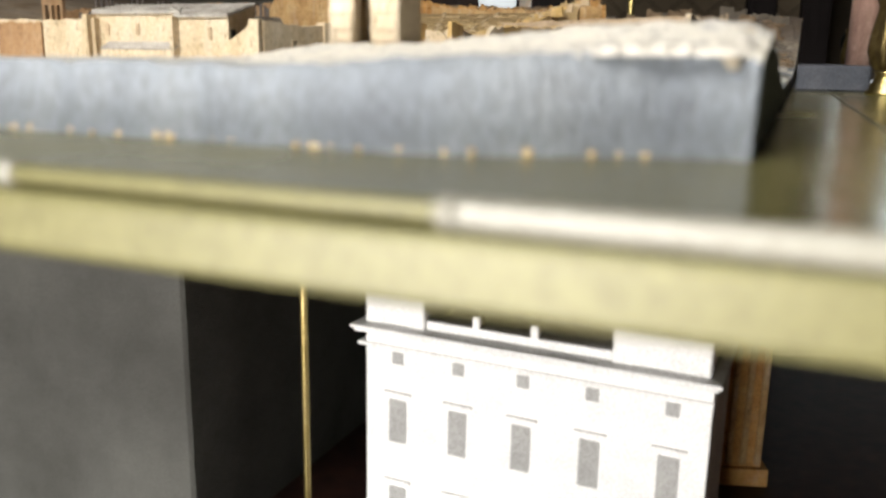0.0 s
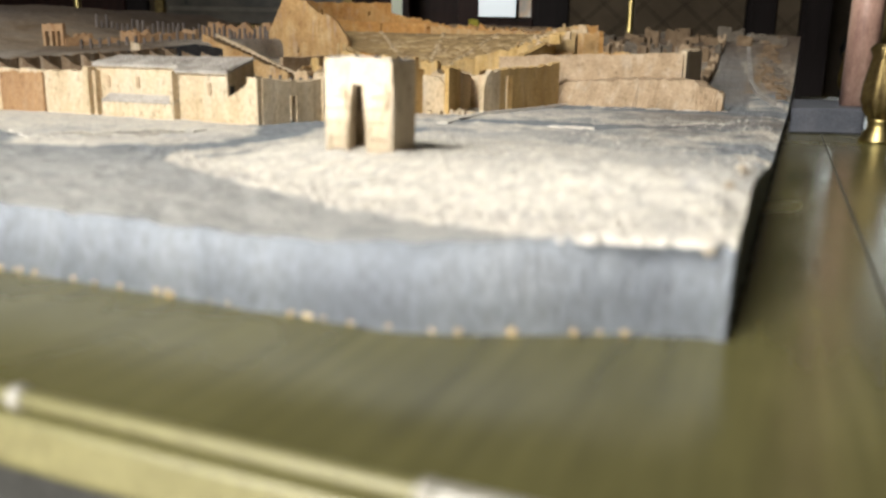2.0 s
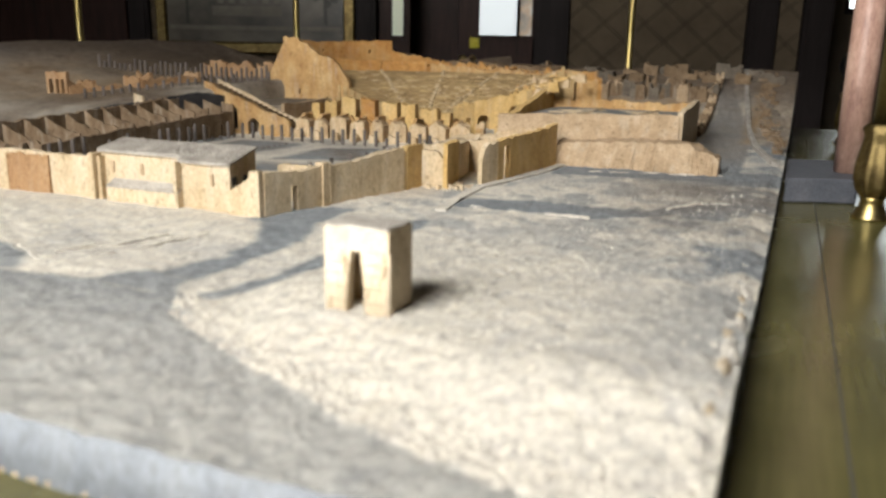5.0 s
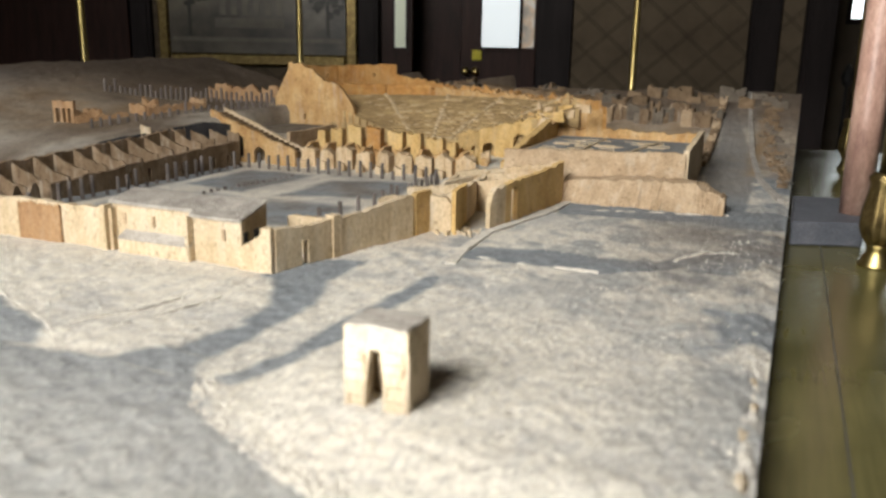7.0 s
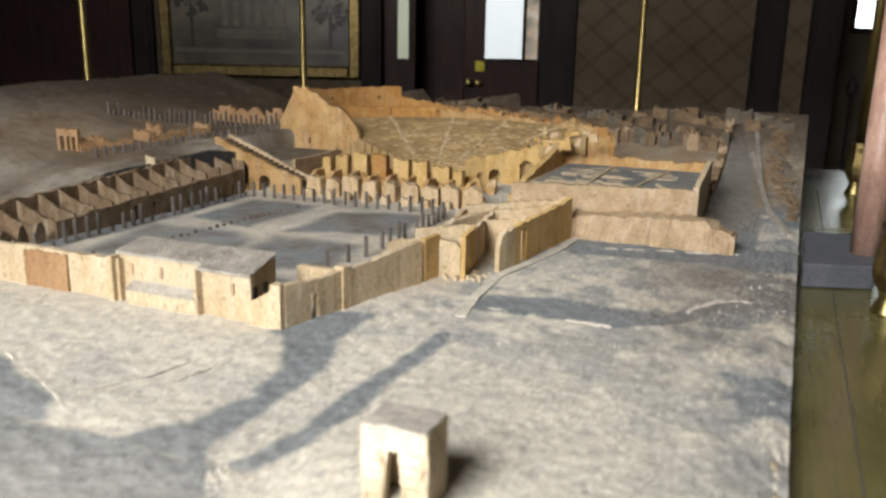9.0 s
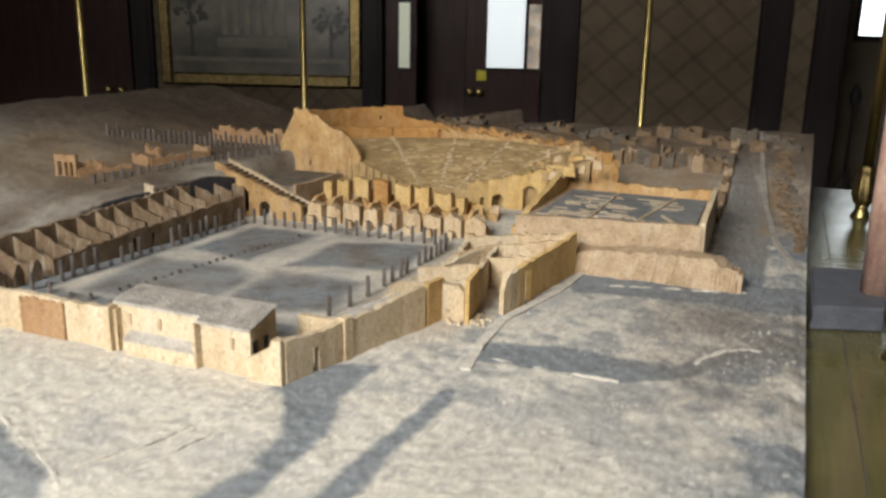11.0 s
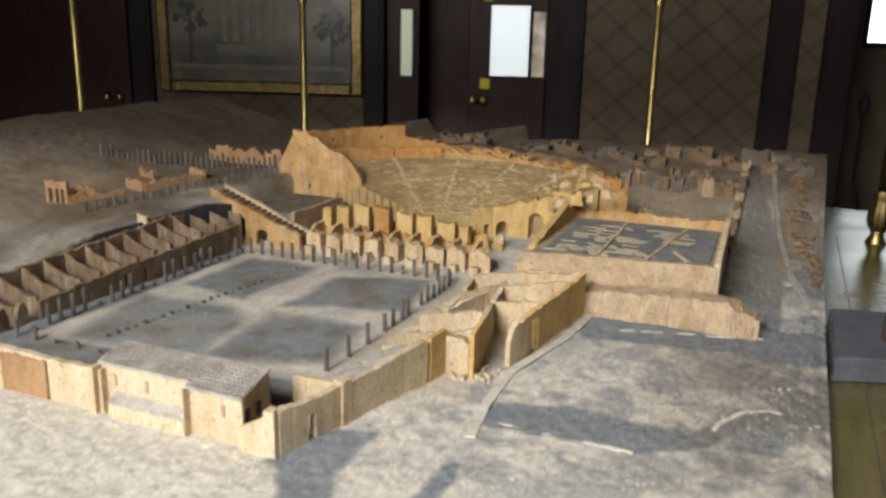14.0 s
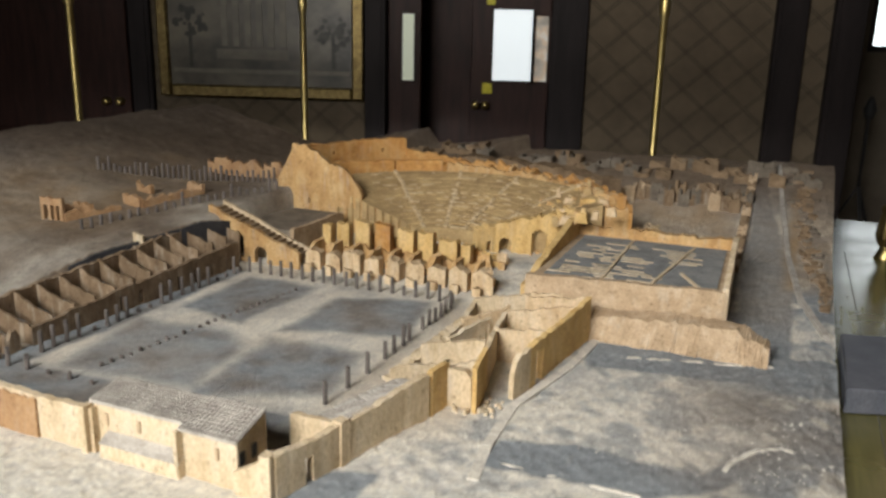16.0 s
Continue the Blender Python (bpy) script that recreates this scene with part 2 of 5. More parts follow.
def weld(bm):
    """Joins the blocks of one solid and drops the faces between them."""
    bmesh.ops.remove_doubles(bm, verts=bm.verts[:], dist=2e-5)
    seen = {}
    for f in bm.faces:
        seen.setdefault(frozenset(f.verts), []).append(f)
    bmesh.ops.delete(bm, geom=[f for fs in seen.values() if len(fs) > 1 for f in fs], context="FACES_ONLY")
    return bm


def hexa(bm, lo, hi, bottoms, tops):
    """A block between the plan points lo (left, right) and hi (left, right)."""
    v = [bm.verts.new((*p, z)) for p, z in zip((*lo, *hi), (bottoms[0], bottoms[0], bottoms[1], bottoms[1]))]
    w = [bm.verts.new((*p, z)) for p, z in zip((*lo, *hi), (tops[0], tops[0], tops[1], tops[1]))]
    for f in ((v[0], v[1], v[3], v[2]), (w[0], w[1], w[3], w[2]), (v[0], v[1], w[1], w[0]), (v[2], v[3], w[3], w[2]), (v[0], v[2], w[2], w[0]), (v[1], v[3], w[3], w[1])):
        bm.faces.new(f)


def box(bm, x0, x1, y0, y1, z0, z1):
    hexa(bm, ((x0, y0), (x1, y0)), ((x0, y1), (x1, y1)), (z0, z0), (z1, z1))


def bevelled(bm, width, segments=1):
    bmesh.ops.bevel(bm, geom=bm.edges[:], offset=width, segments=segments, affect="EDGES", profile=0.6)
    return bm


def block(x0, x1, y0, y1, z0, z1, bevel=0.0, segments=1):
    bm = bmesh.new()
    box(bm, x0, x1, y0, y1, z0, z1)
    return bevelled(bm, bevel, segments) if bevel else bm


def lathe(bm, rings, x=0.0, y=0.0, n=20):
    """Turned solid from (radius, height) rings."""
    loops = [[bm.verts.new((x + r * math.cos(k * math.tau / n), y + r * math.sin(k * math.tau / n), z)) for k in range(n)] for r, z in rings]
    for a, b in zip(loops, loops[1:]):
        for k in range(n):
            bm.faces.new((a[k], a[(k + 1) % n], b[(k + 1) % n], b[k]))
    bm.faces.new(loops[0][::-1])
    bm.faces.new(loops[-1])
    return bm


TABLE_Z = 0.85
TURN_OF_TABLE = -18.54


def L(a, b):
    """Plan point in the model's own axes: a metres in from its front edge, b metres in from its side edge."""
    return (-b, a)


def wall(bm, ends, heights, foot, thick, holes=(), ragged=0.004, step=0.009, seed=0):
    """A ruin wall along plan points (a, b): heights at those points, over a foot height; holes are (from, to, low, high) along it."""
    rng = random.Random(seed)
    pts = [Vector(L(*e)) for e in ends]
    lens = [0.0]
    for p, q in zip(pts, pts[1:]):
        lens.append(lens[-1] + (q - p).length)
    marks = {0.0, lens[-1], *lens}
    marks |= {k * step for k in range(int(lens[-1] / step) + 1)}
    for h in holes:
        marks |= {h[0], h[1]}
    marks = sorted(marks)
    marks = [m for k, m in enumerate(marks) if k == 0 or m - marks[k - 1] > 1e-5]
    rows = []
    drift = 0.0
    for s in marks:
        k = min(max(i for i in range(len(lens)) if lens[i] <= s + 1e-9), len(pts) - 2)
        f = (s - lens[k]) / max(lens[k + 1] - lens[k], 1e-9)
        p = pts[k].lerp(pts[k + 1], f)
        d = (pts[k + 1] - pts[k]).normalized()
        n = Vector((-d.y, d.x)) * thick / 2 * (1 + rng.uniform(-0.045, 0.045))
        drift = 0.6 * drift + rng.uniform(-1, 1) * ragged
        top = heights[k] + (heights[k + 1] - heights[k]) * f + drift
        rows.append((s, p + n, p - n, top))
    for (s0, l0, r0, t0), (s1, l1, r1, t1) in zip(rows, rows[1:]):
        mid = (s0 + s1) / 2
        low = foot
        for h in holes:
            if h[0] - 1e-6 <= mid <= h[1] + 1e-6:
                if h[2] > foot + 1e-4:
                    hexa(bm, (l0, r0), (l1, r1), (foot, foot), (h[2], h[2]))
                low = h[3]
        if min(t0, t1) > low + 5e-4:
            hexa(bm, (l0, r0), (l1, r1), (low, low), (t0, t1))
    return weld(bm)


def arch(s0, s1, z0, z1, n=7):
    """Openings side by side that make one round-headed arch."""
    w = (s1 - s0) / n
    rise = min((s1 - s0) / 2, z1 - z0)
    return [(s0 + k * w, s0 + (k + 1) * w, z0, z1 - rise + rise * math.sqrt(max(1 - ((2 * k + 1) / n - 1) ** 2, 0.05))) for k in range(n)]


def smooth(x, lo, hi):
    f = np.clip((x - lo) / (hi - lo), 0, 1)
    return f * f * (3 - 2 * f)


def mesh_grid(name, xs, ys, zs, mat, parent, paint=None):
    """A height sheet on the plan grid, with its paint layer."""
    nx, ny = len(xs), len(ys)
    X, Y = np.meshgrid(xs, ys)
    verts = np.stack([X.ravel(), Y.ravel(), zs.ravel()], 1)
    i = np.arange((ny - 1) * (nx - 1))
    r, c = i // (nx - 1), i % (nx - 1)
    k = r * nx + c
    faces = np.stack([k, k + 1, k + nx + 1, k + nx], 1)
    me = bpy.data.meshes.new(name)
    me.from_pydata(verts.tolist(), [], faces.tolist())
    me.materials.append(mat)
    if paint is not None:
        layer = me.color_attributes.new("paint", "FLOAT_COLOR", "POINT")
        layer.data.foreach_set("color", np.concatenate([paint, np.ones((*paint.shape[:2], 1))], 2).ravel())
    me.polygons.foreach_set("use_smooth", [True] * len(me.polygons))
    me.update()
    ob = new(name, me)
    ob.parent = parent
    return ob


def wobble(x, y, scale, seed=0.0, octaves=4):
    """Smooth uneven field between about -1 and 1."""
    rng = np.random.RandomState(int(seed) + 7)
    out, amp = np.zeros_like(x), 1.0
    for _ in range(octaves):
        for _ in range(4):
            th, ph = rng.uniform(0, 2 * np.pi, 2)
            out += amp * 0.35 * np.sin((x * np.cos(th) + y * np.sin(th)) * scale + ph + 1.3 * np.sin((y * np.cos(th) - x * np.sin(th)) * scale * 0.7 + ph))
        amp, scale = amp * 0.55, scale * 2.1
    return out


# ---- the room ----
def room_plane(name, x0, x1, y0, y1, z0, z1, mat, label, cat):
    return tagged(part(name, block(x0, x1, y0, y1, z0, z1), mat), label, cat, kind="structure")


X0, X1, Y0, Y1, ZC = -4.2, 5.2, -2.3, 6.3, 5.2
room_plane("floor", X0, X1, Y0, 9.2, -0.08, 0.0, FLOORWOOD, "brown boarded floor under the display table", "floor")
room_plane("ceiling", X0, X1, Y0, 9.2, ZC, ZC + 0.1, CEILING, "pale plain plaster ceiling", "ceiling")
room_plane("wall_west", X0 - 0.12, X0, Y0, 9.2, 0, ZC, PLASTER, "plain brown plaster side wall", "wall")
room_plane("wall_east", X1, X1 + 0.12, Y0, 9.2, 0, ZC, PLASTER, "plain brown plaster side wall", "wall")


def wall_with_hole(name, x0, x1, hx0, hx1, hz0, hz1, y0, y1, mat, label):
    bm = bmesh.new()
    box(bm, x0, hx0, y0, y1, 0, ZC)
    box(bm, hx1, x1, y0, y1, 0, ZC)
    if hz0 > 0:
        box(bm, hx0, hx1, y0, y1, 0, hz0)
    if hz1 < ZC:
        box(bm, hx0, hx1, y0, y1, hz1, ZC)
    return tagged(part(name, bm, mat), label, "wall", kind="structure")


wall_with_hole("wall_south", X0, X1, -3.1, -0.7, 0.1, 4.9, Y0 - 0.2, Y0, PLASTER, "plain plaster wall with a tall window")
wall_with_hole("wall_north", X0, 2.42, -0.95, 0.6, 0.0, 2.75, Y1, Y1 + 0.12, WALLPAPER, "tan wallpaper with a printed trellis pattern")
room_plane("wall_passage", 2.42, X1, Y1, Y1 + 0.12, 2.75, ZC, WALLPAPER, "tan papered strip over the wide opening", "wall")
wall_with_hole("wall_back_room", X0, X1, 3.02, 4.1, 1.52, 2.45, 7.6, 7.72, PLASTER, "dim plaster wall of the next room with a window")

# window behind the viewer, and the one in the next room
for n, (wx0, wx1, wz0, wz1, wy0, wy1) in enumerate([(-3.1, -0.7, 0.1, 4.9, -2.48, -2.36), (3.02, 4.1, 1.52, 2.45, 7.62, 7.7)]):
    bm = bmesh.new()
    box(bm, wx0, wx0 + 0.05, wy0, wy1, wz0, wz1)
    box(bm, wx1 - 0.05, wx1, wy0, wy1, wz0, wz1)
    box(bm, wx0 + 0.05, wx1 - 0.05, wy0, wy1, wz0, wz0 + 0.05)
    box(bm, wx0 + 0.05, wx1 - 0.05, wy0, wy1, wz1 - 0.05, wz1)
    win = tagged(part(f"window_{n + 1}", bm, DARKTRIM), "dark painted sash window frame", "window", kind="structure")
    part("glazing_bar", block(wx0 + 0.05, wx1 - 0.05, wy0 + 0.02, wy1 - 0.02, (wz0 + wz1) / 2 + 0.1, (wz0 + wz1) / 2 + 0.13), DARKTRIM, win)
tagged(part("backdrop", block(2.6, 4.6, 8.3, 8.34, 1.2, 3.0), DAYLIGHT), "bright overcast daylight outside", "backdrop", kind="structure")

# north wall: pilasters, doorway, skirting
def pilaster(x0, x1, z1, y0=Y1 - 0.05):
    bm = block(x0, x1, y0, Y1 - 0.002, 0.0, z1, 0.006)
    box(bm, x0 + 0.03, x1 - 0.03, y0 - 0.012, y0 - 0.001, 0.25, z1 - 0.1)
    return part("trim", bm, DARKTRIM)


for x0, x1 in ((1.85, 2.06), (2.23, 2.44), (-2.66, -2.5), (-0.95, -0.8), (0.35, 0.6)):
    tagged(pilaster(x0, x1, 3.0), "dark brown moulded pilaster on the papered wall", "trim", kind="structure")


def panelled_door(name, x0, x1, z1, y, panes, label):
    """A dark door of stiles and rails with sunk panels and upper lights."""
    root = tagged(part(name, block(x0, x1, y, y + 0.045, 0.01, z1, 0.004), MAHOGANY), label, "door", kind="structure")
    w = x1 - x0
    for k in range(2):
        px0 = x0 + 0.09 + k * (w / 2 - 0.03)
        part("panel", block(px0, px0 + w / 2 - 0.15, y - 0.014, y - 0.002, 0.2, 0.85, 0.008), MAHOGANY, root)
    for gx0, gx1, gz0, gz1, mat in panes:
        part("pane", block(gx0, gx1, y - 0.012, y - 0.003, gz0, gz1), mat, root)
        bm = bmesh.new()
        for q in ((gx0 - 0.025, gx0 - 0.002, gz0 - 0.025, gz1 + 0.025), (gx1 + 0.002, gx1 + 0.025, gz0 - 0.025, gz1 + 0.025), (gx0 - 0.001, gx1 + 0.001, gz0 - 0.025, gz0 - 0.002), (gx0 - 0.001, gx1 + 0.001, gz1 + 0.002, gz1 + 0.025)):
            box(bm, q[0], q[1], y - 0.02, y - 0.003, q[2], q[3])
        part("pane_frame", bm, MAHOGANY, root)
    return root


def knob(parent, x, y, z):
    bm = lathe(bmesh.new(), [(0.026, 0.0), (0.026, 0.006), (0.012, 0.01), (0.011, 0.03), (0.026, 0.04), (0.03, 0.052), (0.022, 0.066), (0.006, 0.07)])
    ob = part("door_knob", bm, BRASS, parent, "round brass door knob", True)
    ob.matrix_basis = pose(x, y, z, 90, 0, 0)
    return ob


door = panelled_door("door_1", -0.2, 0.35, 2.7, Y1 + 0.05, [(-0.046, 0.224, 1.275, 1.76, LITGLASS), (0.25, 0.335, 1.275, 1.72, STAINED)], "dark mahogany door with a frosted lit upper pane")
knob(door, -0.16, Y1 + 0.05, 1.1), knob(door, -0.09, Y1 + 0.05, 1.1)
part("door_plate", block(-0.115, -0.045, Y1 + 0.035, Y1 + 0.048, 1.18, 1.255, 0.003), YELLOW, door, "small yellow plate below the pane")
part("door_plate", block(-0.1, -0.04, Y1 + 0.035, Y1 + 0.048, 1.79, 1.85, 0.003), YELLOW, door, "small yellow plate above the pane")
door = panelled_door("door_2", -0.8, -0.56, 2.7, Y1 + 0.05, [(-0.69, -0.61, 1.26, 1.72, DIMGLASS)], "narrow dark door leaf with a dim glass strip")
door = panelled_door("door_3", -3.9, -2.67, 2.7, Y1 - 0.06, [], "tall dark mahogany double door, closed")
knob(door, -2.84, Y1 - 0.06, 1.06), knob(door, -2.74, Y1 - 0.06, 1.06)
room_plane("baseboard", -2.45, -0.96, Y1 - 0.03, Y1 - 0.002, 0, 0.2, DARKTRIM, "dark skirting board along the papered wall", "baseboard")
room_plane("wall_lobby", -0.95, 0.6, Y1 + 0.5, Y1 + 0.6, 0, ZC, MAHOGANY, "dark boarded lobby behind the doorway", "wall")


def picture(x0, x1, z0, z1, y):
    bm, root = bmesh.new(), None
    f = 0.085
    for q in ((x0, x0 + f, z0, z1), (x1 - f, x1, z0, z1), (x0 + f, x1 - f, z0, z0 + f), (x0 + f, x1 - f, z1 - f, z1)):
        box(bm, q[0], q[1], y - 0.05, y, q[2], q[3])
        if root is None:
            root = part("framed_picture", bevelled(bm, 0.012), GILT)
        else:
            part("frame_rail", bevelled(bm, 0.012), GILT, root)
        bm = bmesh.new()
    tagged(root, "large dim landscape print in a dull gilt frame", "picture")
    m, nt, b = material("faded_print", 0.4, 0, 0.5)
    col = ramp(nt, noise_tex(nt, 2.4, 7, 0.6, (1, 1, 1.4)), [(0.35, (0.035, 0.033, 0.025)), (0.5, (0.09, 0.08, 0.06)), (0.66, (0.16, 0.14, 0.1))])
    nt.links.new(col, b.inputs["Base Color"])
    part("canvas", block(x0 + f, x1 - f, y - 0.022, y - 0.008, z0 + f, z1 - f), m, root)
    # pale engraved colonnade and ground line of the print
    m2, nt2, b2 = material("print_tone", 0.5, 0, 0.4)
    nt2.links.new(ramp(nt2, noise_tex(nt2, 9, 5, 0.6), [(0.3, (0.1, 0.09, 0.07)), (0.7, (0.19, 0.17, 0.13))]), b2.inputs["Base Color"])
    bm = bmesh.new()
    for k in range(6):
        cx = -1.98 + 0.085 * k
        box(bm, cx, cx + 0.045, y - 0.0265, y - 0.0235, z0 + 0.36, z0 + 0.95)
    box(bm, -2.02, -1.5, y - 0.0265, y - 0.0235, z0 + 0.27, z0 + 0.34)
    box(bm, x0 + f + 0.02, x1 - f - 0.02, y - 0.0265, y - 0.0235, z0 + 0.17, z0 + 0.2)
    part("print_figure", bm, m2, root)
    # dark trees of the print, flat as ink
    m3, nt3, b3 = material("print_ink", 0.5, 0, 0.4)
    nt3.links.new(ramp(nt3, noise_tex(nt3, 14, 5, 0.6), [(0.3, (0.02, 0.02, 0.016)), (0.7, (0.05, 0.047, 0.036))]), b3.inputs["Base Color"])
    rng = random.Random(77)
    for cx, cz, s in ((x0 + 0.24, z0 + 0.52, 0.12), (x1 - 0.22, z0 + 0.46, 0.13)):
        bm = bmesh.new()
        box(bm, cx - 0.012, cx + 0.012, y - 0.0262, y - 0.0235, z0 + 0.215, cz)
        for k in range(26):
            th, q = rng.uniform(0, math.tau), math.sqrt(rng.random())
            px, pz, w = cx + s * q * math.cos(th), cz + 0.9 * s * q * math.sin(th), rng.uniform(0.012, 0.032)
            yy = y - 0.0275 - 0.00012 * k
            pts = [bm.verts.new((px + w * rng.uniform(0.6, 1.2) * math.cos(j * math.tau / 7), yy, pz + w * rng.uniform(0.6, 1.2) * math.sin(j * math.tau / 7))) for j in range(7)]
            bm.faces.new(pts[::-1])
        part("print_tree", bm, m3, root)


picture(-2.45, -0.955, 1.11, 2.3, Y1 - 0.01)

# iron stand in the next room
bm = lathe(bmesh.new(), [(0.014, 0.5), (0.014, 1.02), (0.035, 1.04), (0.05, 1.1), (0.03, 1.16), (0.012, 1.2)], n=10)
root = tagged(part("iron_stand", bm, BLACK, None, "", True), "black iron tripod stand on the floor", "stand")
root.location = (2.82, 6.9, 0)
for k in range(3):
    th = k * math.tau / 3 + 0.5
    bm = bmesh.new()
    hexa(bm, ((0.0, -0.012), (0.0, 0.012)), ((0.24, -0.012), (0.24, 0.012)), (0.5, 0.0), (0.53, 0.03))
    leg = part("leg", bm, BLACK, root)
    leg.rotation_euler.z = th

# ---- the display stand ----
table = tagged(new("display_table"), "large polished olive-brown table with a brass edge", "table")
table.matrix_world = pose(0.28, 0.58, 0, 0, 0, TURN_OF_TABLE)
TA0, TA1, TB0, TB1 = -0.225, 3.62, -0.75, 3.35
part("tabletop", block(-TB1, -TB0, TA0, TA1, TABLE_Z - 0.03, TABLE_Z, 0.002), TABLE, table)
# inlaid strip and joints on the border
part("joint_strip", block(0.0938, 0.0962, TA0 + 0.01, 3.0, TABLE_Z, TABLE_Z + 0.0006), GREYPANEL, table, "thin pale joint line in the polish")
bm = block(-TB1 - 0.012, -TB0 + 0.012, TA0 - 0.014, TA0 - 0.001, TABLE_Z - 0.034, TABLE_Z - 0.006, 0.004, 2)
part("edge_band", bm, BAND, table, "brass edge band of the table")
bm = bmesh.new()
ring = [(0.0045 * math.cos(t * math.tau / 10), 0.0045 * math.sin(t * math.tau / 10)) for t in range(10)]
ends = [[bm.verts.new((x, TA0 - 0.006 + p, TABLE_Z + q)) for p, q in ring] for x in (-TB1, -TB0)]
for i in range(10):
    bm.faces.new((ends[0][i], ends[0][(i + 1) % 10], ends[1][(i + 1) % 10], ends[1][i]))
part("edge_rod", bm, BAND, table, "", True)
# bright reflection along the rod, built as a thicker cream length
bm = bmesh.new()
ring = [(0.006 * math.cos(t * math.tau / 12), 0.006 * math.sin(t * math.tau / 12)) for t in range(12)]
ends = [[bm.verts.new((x, TA0 - 0.006 + p, TABLE_Z + q)) for p, q in ring] for x in (-0.085, -TB0)]
for i in range(12):
    bm.faces.new((ends[0][i], ends[0][(i + 1) % 12], ends[1][(i + 1) % 12], ends[1][i]))
part("rod_sleeve", bm, ROD_CREAM, table, "thicker cream length of the rod, drawn for its bright reflection", True)
for bx in (0.09, -0.08, 0.3):
    bm = bmesh.new()
    bmesh.ops.create_uvsphere(bm, u_segments=14, v_segments=8, radius=0.0065, matrix=Matrix.Translation((-bx, TA0 - 0.006, TABLE_Z)))
    part("rod_bead", bm, ROD_CREAM, table, "", True)
for a, b in ((0.1, -0.6), (0.3, 2.9), (3.2, 0.1), (3.2, 2.9)):
    bm = lathe(bmesh.new(), [(0.05, 0.0), (0.05, 0.08), (0.035, 0.1), (0.04, 0.4), (0.045, 0.7), (0.055, 0.805)], -b, a, 16)
    part("leg", bm, MAHOGANY, table, "", True)
part("pier", block(-1.5, -0.88, 0.55, 1.2, 0.0, TABLE_Z - 0.03, 0.006), GREYPANEL, table, "plain grey pier under the tabletop")
for x in (-0.69, 0.5):
    part("stay_rod", lathe(bmesh.new(), [(0.006, 0.1), (0.006, TABLE_Z - 0.03)], x, 0.62, 12), BRASS, table, "thin brass stay rod")


def rod(x, y, z0, z1, label):
    bm = lathe(bmesh.new(), [(0.026, z0), (0.026, z0 + 0.02), (0.017, z0 + 0.03), (0.017, 1.68), (0.024, 1.69), (0.024, 1.78), (0.017, 1.79), (0.017, z1)], n=18)
    ob = tagged(part("brass_post", bm, BRASS, None, "", True), label, "post", group="brass posts of the display stand")
    ob.location = (x, y, 0)
    return ob


rod(0.728, 4.115, TABLE_Z, 2.9, "slim brass post standing on the display table")
rod(-1.0, 4.70, TABLE_Z, 2.9, "slim brass post standing on the display table")
rod(-1.85, 3.96, TABLE_Z, 2.9, "slim brass post standing on the display table")


def baluster(a, b):
    x, y = (table.matrix_world @ Vector((*L(a, b), 0))).to_2d()
    z = TABLE_Z
    bm = lathe(bmesh.new(), [(0.036, 0), (0.036, 0.006), (0.03, 0.012), (0.03, 0.02), (0.024, 0.026), (0.022, 0.04), (0.026, 0.046)], n=24)
    root = tagged(part("baluster_post", bm, BRASS, None, "", True), "gilt baluster with leafy cup and brass rod on the table", "post", group="gilt baluster posts")
    root.location = (x, y, z)
    bm = bmesh.new()
    prof = [(0.022, 0.047), (0.034, 0.062), (0.042, 0.085), (0.04, 0.115), (0.033, 0.15), (0.03, 0.17), (0.036, 0.185), (0.026, 0.195)]
    n = 48
    loops = [[bm.verts.new(((r + 0.0035 * math.cos(8 * k * math.tau / n) * (1 - i / 8)) * math.cos(k * math.tau / n), (r + 0.0035 * math.cos(8 * k * math.tau / n) * (1 - i / 8)) * math.sin(k * math.tau / n), h)) for k in range(n)] for i, (r, h) in enumerate(prof)]
    for p, q in zip(loops, loops[1:]):
        for k in range(n):
            bm.faces.new((p[k], p[(k + 1) % n], q[(k + 1) % n], q[k]))
    part("leaf_cup", bm, GILT, root, "embossed dull gilt cup", True)
    part("rod", lathe(bmesh.new(), [(0.018, 0.196), (0.018, 2.1)], n=18), BRASS, root, "", True)
    return root


baluster(1.39, -0.195)
baluster(2.96, -0.222)

bm = bmesh.new()
hexa(bm, (L(1.51, -0.028), L(1.56, -0.18)), (L(1.86, -0.03), L(1.9, -0.2)), (TABLE_Z, TABLE_Z), (TABLE_Z + 0.056, TABLE_Z + 0.06))
bevelled(bm, 0.004)
slab = tagged(part("stone_slab", bm, SLAB), "low blue-grey slab lying on the table beside the model", "slab")
slab.matrix_world = table.matrix_world
bm = lathe(bmesh.new(), [(0.034, 0.0), (0.035, 0.25), (0.033, 0.7), (0.03, 1.2)], n=28)
col = tagged(part("marble_column", bm, MARBLE, None, "", True), "mottled pink-brown column standing on the slab", "column")
col.matrix_world = table.matrix_world @ Matrix.Translation((*L(1.68, -0.165), TABLE_Z + 0.058))

# lower tier with the white model
tier = tagged(part("lower_shelf", block(-1.4, 1.6, 0.6, 2.6, 0.0, 0.02, 0.004), MAHOGANY), "dark low shelf below the display table", "shelf")


